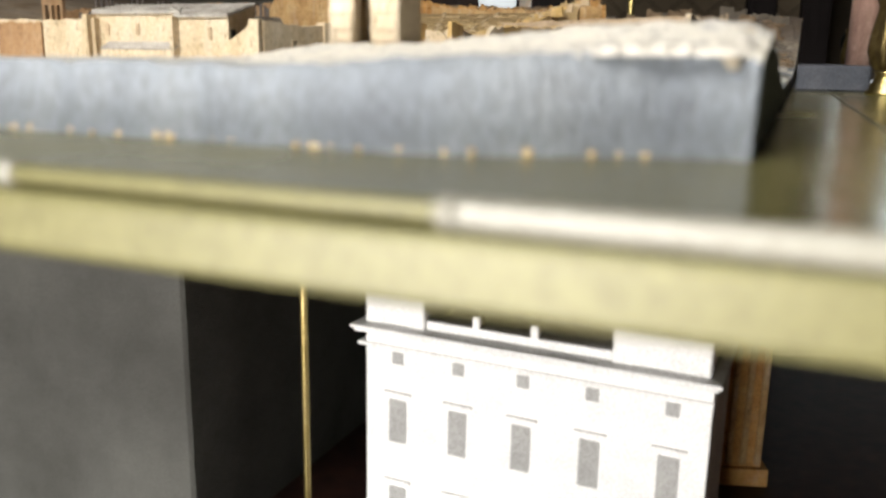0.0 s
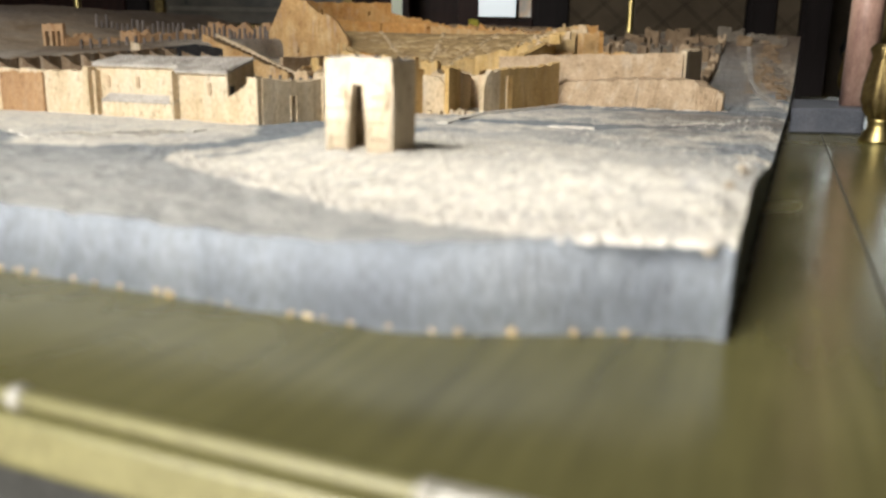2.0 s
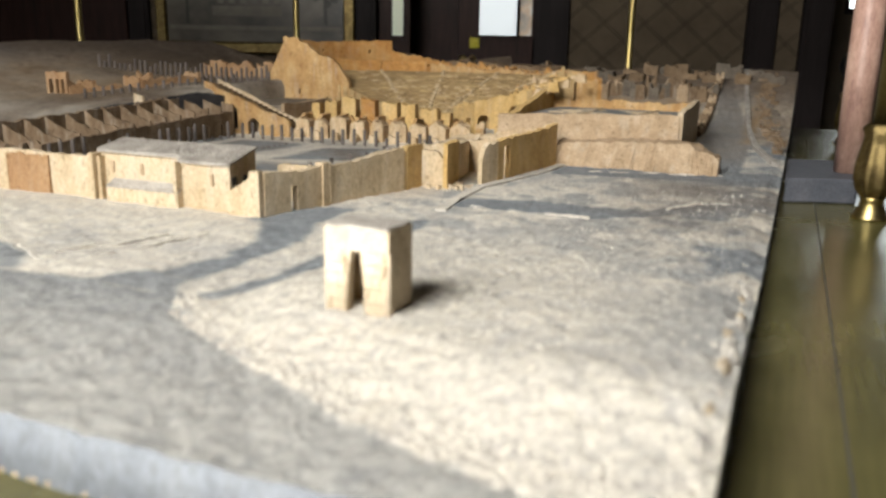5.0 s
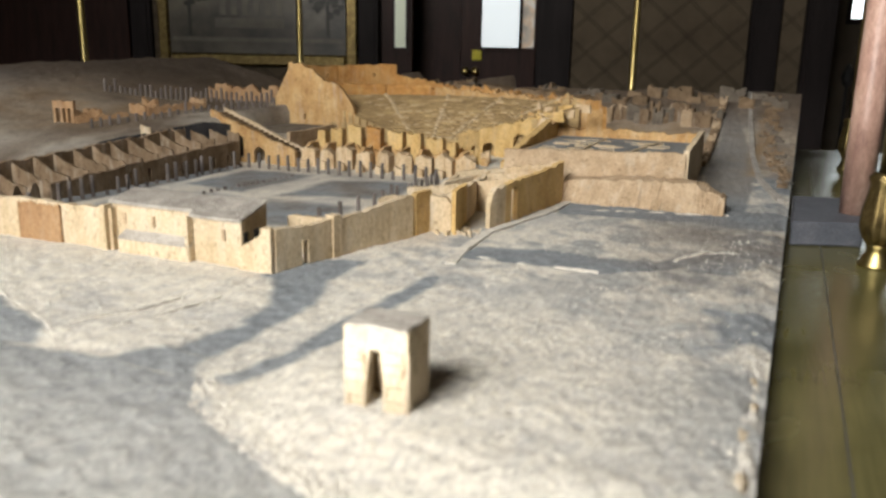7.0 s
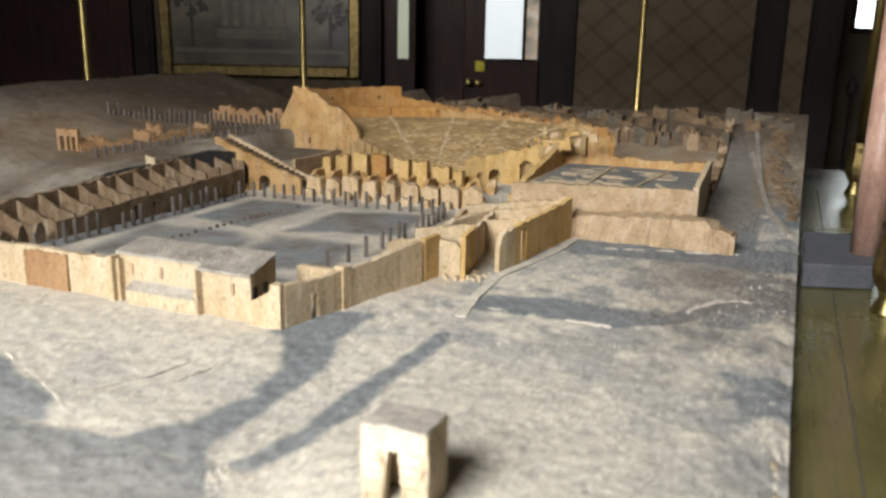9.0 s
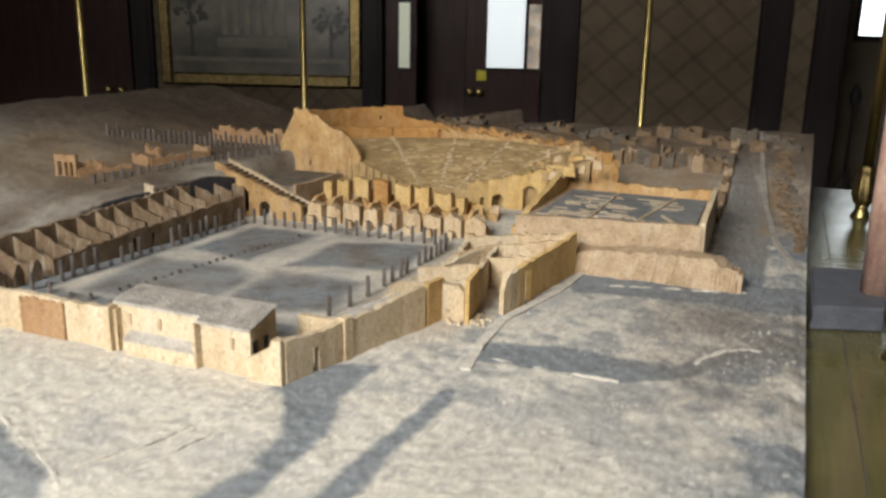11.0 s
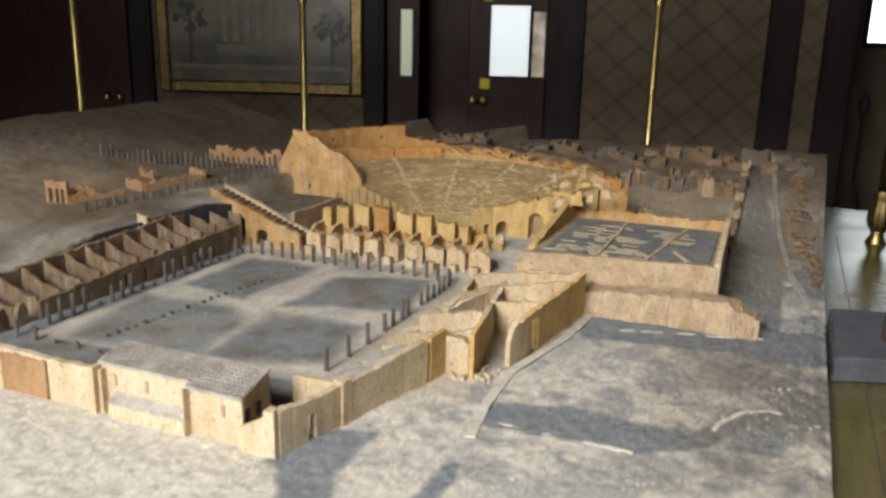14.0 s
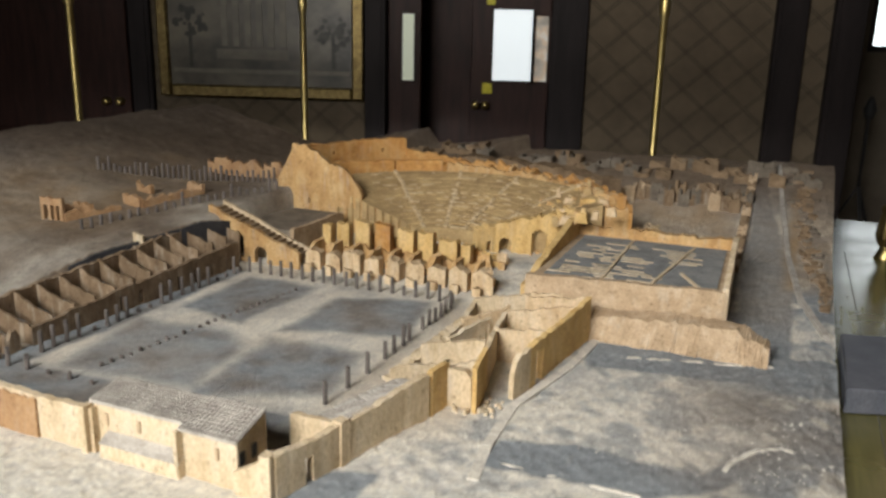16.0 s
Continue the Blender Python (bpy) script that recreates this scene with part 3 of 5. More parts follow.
def white_model():
    root = tagged(part("white_building_model", block(-0.338, 0.354, 0, 0.3, -0.155, 0.336, 0.001), PLASTER_WHITE), "white plaster model of a tall palace with attic blocks", "model")
    root.matrix_world = Matrix.Translation((0.183, 1.36, 0.152)) @ pose(0, 0, 0, 0, 0, -21) @ Matrix.Scale(0.85, 4)
    for z0, z1, o in ((0.336, 0.344, 0.012), (0.344, 0.352, 0.018), (0.306, 0.314, 0.006)):
        part("cornice", block(-0.35 - o, 0.35 + o, -o, 0.3 + o, z0, z1, 0.002), PLASTER_WHITE, root)
    for x0, x1 in ((-0.345, -0.21), (0.17, 0.345)):
        part("attic_block", block(x0, x1, 0.01, 0.28, 0.352, 0.416, 0.003), PLASTER_WHITE, root)
    part("parapet", block(-0.21, 0.17, 0.02, 0.04, 0.352, 0.371, 0.002), PLASTER_WHITE, root)
    for x in (-0.1, 0.02):
        part("pedestal", block(x - 0.008, x + 0.008, 0.015, 0.045, 0.371, 0.396, 0.002), PLASTER_WHITE, root)
    for r, (z0, z1) in enumerate(((0.276, 0.301), (0.103, 0.197), (-0.1, 0.0))):
        for k in range(5):
            x = -0.263 + 0.135 * k + 0.01 * (k == 4)
            w = 0.012 if r == 0 else 0.019
            win = part("window", block(x - w, x + w, -0.0025, -0.0005, z0, z1), SHADE_GREY, root, "grey recessed window")
            if r:
                part("window_head", block(x - w - 0.012, x + w + 0.012, -0.008, -0.0005, z1 + 0.012, z1 + 0.018, 0.0008), PLASTER_WHITE, win)
    return root


white_model()


def cork_monument():
    root = tagged(part("cork_monument", block(-0.07, 0.07, 0, 0.12, 0, 0.04, 0.002), CORK_ORANGE), "small orange cork monument with ribbed shaft on the low shelf", "model")
    root.location = (0.665, 1.75, 0.02)
    part("shaft", block(-0.055, 0.055, 0.01, 0.11, 0.04, 0.36, 0.002), CORK_ORANGE, root)
    for k in range(4):
        x = -0.045 + 0.03 * k
        part("rib", block(x - 0.006, x + 0.006, 0.002, 0.0095, 0.05, 0.34, 0.001), CORK, root)
    part("cap", block(-0.065, 0.065, 0.0, 0.12, 0.36, 0.385, 0.002), CORK_ORANGE, root)


cork_monument()

# ---- the cork model of the ruins ----
model = tagged(new("site_model"), "large cork and plaster model of excavated ruins on the table", "model")
model.matrix_world = pose(0.28, 0.58, 0, 0, 0, TURN_OF_TABLE)
AF, AB, BR, BL = -0.068, 3.42, 0.0, 3.1


def front_edge(b):
    """The front of the model bows back round its corner."""
    return AF + 0.068 * (1 - smooth(b, 0.0, 0.2))


def scrub_border(b):
    """Front border of the scrub, from the side edge to its tip by the road."""
    return np.interp(b, [0.0, 0.07, 0.11, 0.24, 0.37, 0.48, 0.565, 0.61], [-0.005, -0.027, -0.026, 0.02, 0.083, 0.132, 0.178, 0.24])


def height(a, b):
    z = 0.885 + 0.013 * (1 - smooth(a, 0.08, 0.5)) + 0.012 * (1 - smooth(b, 0.04, 0.3)) * (1 - smooth(a, 0.05, 0.6))
    # scrub plateau that carries the gate tower
    z = z + 0.023 * smooth(a - scrub_border(b), 0.0, 0.17) * (1 - smooth(a, 0.3, 0.72)) * (1 - smooth(b, 0.44, 0.6))
    # low mound before the court wall
    z = z + 0.004 * smooth(b, 0.70, 0.74) * smooth(a, 0.255, 0.3) * (1 - smooth(a, 0.55, 0.68))
    # upper terrace behind the cells
    line = b - (1.885 - 0.30 * (a - 1.28))
    walk = 0.04 * smooth(b, 1.70, 1.78) * smooth(a, 0.7, 1.2) + 0.055 * smooth(b, 1.70, 1.78) * smooth(a, 1.1, 1.9)
    terrace = (0.045 * smooth(a, 1.15, 1.4) + 0.022 * smooth(a, 1.5, 2.2)) * smooth(line, 0.0, 0.014)
    z = z + walk + terrace
    z = z + 0.13 * smooth(b, 2.1, 3.05) * smooth(a, 0.7, 2.3) 
    z = z - 0.045 * smooth(b, 1.8, 2.4) * smooth(a, 2.3, 3.2) * (1 - smooth(b, 2.75, 3.1))
    # ground climbs to the back
    z = z + 0.03 * smooth(a, 1.7, 2.4) * (1 - smooth(b, 1.7, 1.8)) + 0.19 * smooth(a, 2.35, 3.4) * (1 - smooth(b, 0.9, 1.7)) + 0.1 * smooth(a, 2.35, 3.4) * smooth(b, 0.9, 1.7) * (1 - smooth(b, 1.7, 2.4))
    # sunk theatre floor
    bowl = np.hypot(a - 2.12, b - 1.15)
    z = np.where(bowl < 0.62, z + (np.minimum(z, 0.905) - z) * (1 - smooth(bowl, 0.56, 0.62)), z)
    return z


def land_height(a, b):
    return float(height(np.array([a]), np.array([b]))[0])


def natural(a, b, scale, shift, octaves=4):
    """Uneven field from fractal noise over the plan."""
    return np.array([noise.fractal((p * scale, q * scale, shift), 0.9, 2.1, octaves) for p, q in zip(a.ravel().tolist(), b.ravel().tolist())]).reshape(a.shape)


NB, NA = 420, 440
bs, as_ = BL * np.linspace(1, 0, NB) ** 1.5, np.linspace(0, 1, NA) ** 1.2
S_, B_ = np.meshgrid(as_, bs, indexing="ij")
A_ = front_edge(B_) + (AB - front_edge(B_)) * S_
B_ = B_ - 0.012 * np.clip(A_, 0, 4) * (1 - B_ / BL)
court = smooth(A_, 0.74, 0.78) * (1 - smooth(A_, 1.74, 1.78)) * smooth(B_, 0.8, 0.9) * (1 - smooth(B_, 1.6, 1.66))
rough = 0.0022 * natural(A_, B_, 9, 1.5) * (1 - 0.85 * court) + 0.012 * wobble(A_, B_, 6, 2) * smooth(A_, 2.6, 3.2) + 0.006 * wobble(A_, B_, 9, 3) * smooth(B_, 1.9, 2.4)
tuft = 0.0026 * natural(A_, B_, 75, 7.5, 2) * (1 - court)
Z_ = height(A_, B_) + rough + tuft
edge_drop = 0.01 * (1 - smooth(B_ + 0.012 * A_, 0.0, 0.03)) * (0.6 + 0.5 * wobble(A_, B_, 40, 5))
Z_ = Z_ - np.clip(edge_drop, 0, 1)


def region(a, b, pts, soft=0.008):
    """How far a plan point lies inside a convex outline of (a, b) corners."""
    inside = np.ones_like(a)
    n = len(pts)
    area = sum(pts[i][0] * pts[(i + 1) % n][1] - pts[(i + 1) % n][0] * pts[i][1] for i in range(n))
    for i in range(n):
        (p0, q0), (p1, q1) = pts[i], pts[(i + 1) % n]
        d = ((p1 - p0) * (b - q0) - (q1 - q0) * (a - p0)) / math.hypot(p1 - p0, q1 - q0) * (1 if area > 0 else -1)
        inside = np.minimum(inside, smooth(d + 0.006 * wobble(a, b, 30, 8), -soft, soft))
    return inside


grey = np.zeros_like(A_)
for pts in (
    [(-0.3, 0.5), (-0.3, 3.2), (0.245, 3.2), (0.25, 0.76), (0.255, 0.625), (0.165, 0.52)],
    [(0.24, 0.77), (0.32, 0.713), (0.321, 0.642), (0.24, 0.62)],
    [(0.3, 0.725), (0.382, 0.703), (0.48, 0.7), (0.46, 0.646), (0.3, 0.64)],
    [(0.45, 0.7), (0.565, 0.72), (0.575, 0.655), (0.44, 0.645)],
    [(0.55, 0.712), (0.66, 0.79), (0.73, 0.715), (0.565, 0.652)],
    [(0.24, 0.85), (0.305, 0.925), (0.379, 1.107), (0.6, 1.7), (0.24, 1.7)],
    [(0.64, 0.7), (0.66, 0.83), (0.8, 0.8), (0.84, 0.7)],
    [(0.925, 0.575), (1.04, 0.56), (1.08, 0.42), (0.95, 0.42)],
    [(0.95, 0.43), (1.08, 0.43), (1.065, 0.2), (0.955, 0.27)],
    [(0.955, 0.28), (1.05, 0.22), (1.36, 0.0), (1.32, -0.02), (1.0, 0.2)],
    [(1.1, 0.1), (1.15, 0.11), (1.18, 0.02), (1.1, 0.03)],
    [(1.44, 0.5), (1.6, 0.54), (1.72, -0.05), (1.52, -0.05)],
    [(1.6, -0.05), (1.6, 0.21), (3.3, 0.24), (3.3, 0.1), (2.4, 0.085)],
    # portico floor and front of the court: their shade painted grey
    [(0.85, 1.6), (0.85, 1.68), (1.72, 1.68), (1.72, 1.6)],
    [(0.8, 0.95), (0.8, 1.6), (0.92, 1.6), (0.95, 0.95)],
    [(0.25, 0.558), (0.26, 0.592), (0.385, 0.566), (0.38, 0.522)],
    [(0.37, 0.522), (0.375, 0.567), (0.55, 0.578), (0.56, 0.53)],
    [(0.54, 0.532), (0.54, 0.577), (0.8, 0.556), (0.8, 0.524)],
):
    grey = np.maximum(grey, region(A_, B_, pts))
# four worn beds of the court and the dark strip behind its front wall
for pts, much, soft in (
    ([(0.97, 1.19), (0.93, 1.53), (1.25, 1.59), (1.27, 1.34), (1.22, 1.24)], 0.9, 0.035),
    ([(1.07, 0.93), (0.93, 1.19), (1.27, 1.22), (1.29, 0.97)], 1.0, 0.035),
    ([(1.33, 1.34), (1.36, 1.56), (1.67, 1.56), (1.67, 1.32)], 1.0, 0.02),
    ([(1.34, 1.22), (1.62, 1.23), (1.70, 0.98), (1.43, 0.93)], 0.95, 0.02),
    ([(0.72, 0.9), (0.72, 1.68), (0.94, 1.68), (0.97, 0.9)], 0.75, 0.05),
):
    grey = np.maximum(grey, much * region(A_, B_, pts, soft))
grey = np.maximum(grey, (1 - smooth(A_ - scrub_border(B_) + 0.014 * natural(A_, B_, 34, 2.2, 3), -0.006, 0.006)) * (B_ < 0.62))
line_ = B_ - (1.885 - 0.30 * (A_ - 1.28))
grey = np.maximum(grey, 0.8 * smooth(B_, 1.72, 1.76) * (1 - smooth(line_, -0.01, 0.0)) * smooth(A_, 0.6, 0.8))
grey = np.maximum(grey, 0.7 * smooth(natural(A_, B_, 13, 4.4), 0.0, 0.5) * smooth(A_, 0.55, 1.0) * (1 - court) * (1 - smooth(B_, 0.7, 0.9)))
blot = 1.4 * natural(A_, B_, 7, 3.3)
grey = np.maximum(grey, 0.6 * smooth(blot, 0.5, 1.0) * (1 - court) * smooth(A_ - 0.5 * B_, 0.15, 0.5))
grey = np.maximum(grey, 0.55 * smooth(natural(A_, B_, 5, 9.1), 0.0, 0.8) * smooth(A_, 1.1, 1.5))
# greyer to the side edge: mottled paint and the light's fall-off together
grey = np.maximum(grey, (0.72 * (1 - smooth(B_, 0.15, 0.6)) * smooth(A_, 0.4, 0.9) + 0.6 * (1 - smooth(B_, 0.02, 0.2)) * smooth(A_, 0.05, 0.25)) * smooth(natural(A_, B_, 7, 2.7), -0.4, 0.3))
warm = 1.1 * smooth(B_, 1.8, 2.05) * (1 - smooth(B_, 2.5, 3.0)) * smooth(A_, 1.2, 1.6) + 0.9 * smooth(A_, 2.2, 2.3) * smooth(B_, 0.22, 0.3) * (1 - smooth(B_, 1.7, 1.9)) + 0.7 * smooth(A_, 2.1, 2.3) * (1 - smooth(B_, 0.08, 0.13))
# warm on the far road stands for the warmer light there
warm = warm + 0.4 * smooth(A_, 1.7, 2.0) * smooth(B_, 0.06, 0.09) * (1 - smooth(B_, 0.22, 0.25)) + 0.3 * smooth(A_, 0.9, 1.3) * (1 - smooth(B_, 0.2, 0.4)) * (1 - smooth(A_, 1.44, 1.5))
warm = np.clip(warm, 0, 1) * (0.7 + 0.3 * np.clip(natural(A_, B_, 8, 5.7) + 0.4, 0, 1))
# brown terrace and slopes, painted darker still for the weak light there
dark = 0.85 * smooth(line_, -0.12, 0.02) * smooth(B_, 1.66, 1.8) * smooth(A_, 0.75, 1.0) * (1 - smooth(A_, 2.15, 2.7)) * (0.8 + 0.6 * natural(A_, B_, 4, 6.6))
# last term: shade of the terrace face, painted along its line
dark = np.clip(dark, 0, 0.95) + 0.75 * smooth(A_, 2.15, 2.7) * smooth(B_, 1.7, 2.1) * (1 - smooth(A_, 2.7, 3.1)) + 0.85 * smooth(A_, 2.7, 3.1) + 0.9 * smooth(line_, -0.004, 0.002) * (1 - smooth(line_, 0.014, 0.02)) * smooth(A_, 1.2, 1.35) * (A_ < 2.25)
# brown side strip, the fading light mixed into its paint
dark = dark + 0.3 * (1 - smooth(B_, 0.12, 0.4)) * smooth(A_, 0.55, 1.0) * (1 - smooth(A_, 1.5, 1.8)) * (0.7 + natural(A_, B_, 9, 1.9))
# far hill: dark grey paint that includes how dimly it is lit
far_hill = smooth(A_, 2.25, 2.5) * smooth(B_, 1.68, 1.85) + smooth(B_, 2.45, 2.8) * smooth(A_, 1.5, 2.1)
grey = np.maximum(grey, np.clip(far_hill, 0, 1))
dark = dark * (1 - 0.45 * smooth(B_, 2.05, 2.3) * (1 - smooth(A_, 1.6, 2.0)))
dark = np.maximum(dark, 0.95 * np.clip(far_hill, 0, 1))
mottle = court * np.clip(0.3 + natural(A_, B_, 11, 6.2), 0, 1)
verge = smooth(A_, 0.92, 1.05) * (1 - smooth(A_, 1.7, 1.78)) * smooth(B_, 0.6, 0.68) * (1 - smooth(B_, 0.88, 0.94))
grey = grey * (1 - 0.75 * verge)
warm = np.clip(warm + 0.3 * verge, 0, 1)
dark = dark + 0.6 * mottle * grey
warm = np.clip(warm + 0.22 * court * np.clip(0.4 + natural(A_, B_, 6, 8.8), 0, 1), 0, 1)
grey = grey * (0.58 + 0.42 * smooth(A_, 0.0, 0.42))
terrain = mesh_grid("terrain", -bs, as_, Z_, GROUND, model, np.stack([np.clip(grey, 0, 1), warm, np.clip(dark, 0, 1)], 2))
me = terrain.data
co = np.stack([-B_.ravel(), A_.ravel(), Z_.ravel()], 1)
me.vertices.foreach_set("co", co.ravel())
me.update()
tagged(terrain, "painted plaster ground, cream scrub and blue-grey roads, some shade painted in")


def skirt():
    """Side faces of the plaster ground, down to the table."""
    bm = bmesh.new()
    rng = random.Random(4)
    front = [(co[k][0], co[k][1], co[k][2]) for k in range(NB)]
    side = [tuple(co[r * NB + NB - 1]) for r in range(NA)]
    back = [tuple(co[(NA - 1) * NB + k]) for k in range(NB)][::-1]
    left = [tuple(co[r * NB]) for r in range(NA)][::-1]
    run = front[::2] + side[1:] + back[1:] + left[1:]
    rows = []
    for x, y, z in run:
        out = 0.004 * noise.noise((x * 30, y * 30, 0))
        rows.append([bm.verts.new((x, y, z)), bm.verts.new((x + out, y - 0.004 + out, (z + TABLE_Z) / 2)), bm.verts.new((x - out, y - 0.006 - out, TABLE_Z))])
    for p, q in zip(rows, rows[1:]):
        for i in range(2):
            bm.faces.new((p[i], q[i], q[i + 1], p[i + 1]))
    return part("ground_edge", bm, EDGE, model, "blue-grey painted plaster edge of the ground", True)


EDGE = grainy("edge_paint", (0.14, 0.155, 0.176), (0.19, 0.209, 0.232), (0.26, 0.278, 0.296), 12, relief=0.006, stretch=(1, 1, 0.4))
skirt()


def add(name, bm, mat, parent, label="", smooth_=False):
    return part(name, bm, mat, parent, label, smooth_)


# small chips along the foot of the front edge
rng = random.Random(11)
for k in range(70):
    b = 0.06 + 1.1 * (k / 70) ** 1.1 + rng.uniform(-0.012, 0.012)
    a = float(front_edge(np.array([b]))[0]) - 0.008
    r = rng.uniform(0.0018, 0.0038)
    bm = bmesh.new()
    bmesh.ops.create_icosphere(bm, subdivisions=1, radius=r, matrix=Matrix.Translation((-b, a + 0.004, TABLE_Z + r * 0.6)) @ pose(0, 0, 0, 0, 0, 40 * k) @ Matrix.Diagonal((rng.uniform(0.8, 2.2), 0.8, rng.uniform(0.7, 1.2), 1)))
    add("edge_chip", bm, SEAT, model)


# layered rock lumps along the side edge of the scrub
rng = random.Random(12)
for k in range(18):
    a, r = 0.01 + 0.034 * k + rng.uniform(-0.008, 0.008), rng.uniform(0.008, 0.014)
    b = 0.012 - 0.012 * a + rng.uniform(-0.002, 0.006)
    bm = bmesh.new()
    bmesh.ops.create_icosphere(bm, subdivisions=2, radius=r)
    for v in bm.verts:
        v.co *= 1 + 0.5 * noise.noise(v.co * 120 + Vector((k, 0, 0)))
        v.co = Vector((v.co.x * 0.55, v.co.y * 1.7, v.co.z * 0.5)) + Vector((-b, a, land_height(a, 0.012) - 0.006))
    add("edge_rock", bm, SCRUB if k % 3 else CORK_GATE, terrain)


# the gate tower
def gate():
    a0, b0, z = 0.217, 0.327, 0.917
    w, d, h = 0.07, 0.056, 0.085
    x0, x1 = -b0 - w, -b0
    m0, m1, t = x0 + 0.024, x0 + 0.044, 0.012
    bm = bmesh.new()
    # front in two leaves whose reveals lean together over the opening
    for lo, hi, slant in ((x0 - 0.001, m0, 0.004), (m1, x1 + 0.002, -0.004)):
        inner = m0 if slant > 0 else m1
        for k in range(6):
            z0, z1 = z - 0.004 + (h - 0.018) * k / 6, z - 0.004 + (h - 0.018) * (k + 1) / 6
            s = slant * (k / 5) ** 2 + 0.0012 * noise.noise((k * 1.7, inner * 90, 0))
            e0, e1 = (lo, hi + s) if slant > 0 else (lo + s, hi)
            box(bm, e0, e1, a0, a0 + t, z0, z1)
    box(bm, x0 - 0.001, x1 + 0.001, a0, a0 + t, z + h - 0.022, z + h)
    box(bm, x0, x0 + 0.01, a0 + t, a0 + d, z - 0.004, z + h)
    box(bm, x1 - 0.01, x1, a0 + t, a0 + d, z - 0.004, z + h)
    box(bm, x0 + 0.01, x1 - 0.01, a0 + d - 0.01, a0 + d, z - 0.004, z + h)
    box(bm, x0 + 0.01, x1 - 0.01, a0 + t, a0 + d - 0.01, z + h - 0.012, z + h)
    weld(bm)
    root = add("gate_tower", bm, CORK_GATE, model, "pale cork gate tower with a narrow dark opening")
    cap = bmesh.new()
    box(cap, x0 + 0.001, x1 - 0.001, a0 + 0.001, a0 + d - 0.001, z + h, z + h + 0.003)
    bmesh.ops.subdivide_edges(cap, edges=cap.edges[:], cuts=5, use_grid_fill=True)
    for v in cap.verts:
        v.co.z += 0.0025 * noise.noise(v.co * 70) if v.co.z > z + h + 0.001 else 0
    add("cap", cap, ROOF, root, "rough grey top")
    # squared blocks set proud of both leaves
    rng = random.Random(9)
    for lo, hi in ((x0, m0 - 0.0005), (m1 + 0.0005, x1)):
        zz = z + 0.001
        for k in range(5):
            tall = (h - 0.02) * (0.16, 0.24, 0.2, 0.17, 0.2)[k]
            proud = 0.0012 + 0.0012 * rng.random()
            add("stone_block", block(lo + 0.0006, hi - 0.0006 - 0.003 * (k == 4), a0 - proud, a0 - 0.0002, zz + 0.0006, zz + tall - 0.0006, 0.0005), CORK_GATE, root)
            zz += tall
    return root


gate()

# ---- barracks court: outer walls ----
barracks = add("court_wall", wall(bmesh.new(), [(0.70, 1.17), (0.72, 2.3)], [0.966, 0.955], 0.875, 0.014, ragged=0.002, seed=2), CORK_PALE, model, "pale cork perimeter wall of the court")
add("wall_patch", wall(bmesh.new(), [(0.692, 1.3), (0.694, 1.415)], [0.96, 0.961], 0.88, 0.004, seed=3), CORK_RUST, barracks, "rusty brown stretch of the wall")
add("side_wall", wall(bmesh.new(), [(0.700, 0.812), (0.83, 0.779), (1.0, 0.736), (1.062, 0.715)], [0.96, 0.957, 0.966, 0.973], 0.872, 0.014, holes=[(0.062, 0.078, 0.87, 0.932)], ragged=0.002, seed=5), CORK_PALE, barracks, "tan cork wall with a narrow door")
add("buttress", wall(bmesh.new(), [(0.835, 0.778), (0.855, 0.773)], [0.965, 0.965], 0.872, 0.021, ragged=0.0005, seed=6), CORK_PALE, barracks)
add("pillar", wall(bmesh.new(), [(0.697, 0.808), (0.697, 0.828)], [0.963, 0.965], 0.872, 0.022, ragged=0.0005, seed=7), CORK_PALE, barracks)
add("pillar", wall(bmesh.new(), [(0.694, 1.178), (0.694, 1.19)], [0.973, 0.973], 0.872, 0.022, ragged=0.0005, seed=8), CORK_PALE, barracks)
add("pillar", wall(bmesh.new(), [(0.692, 0.983), (0.692, 0.99)], [0.97, 0.97], 0.872, 0.02, ragged=0.0005, seed=9), CORK_PALE, barracks)


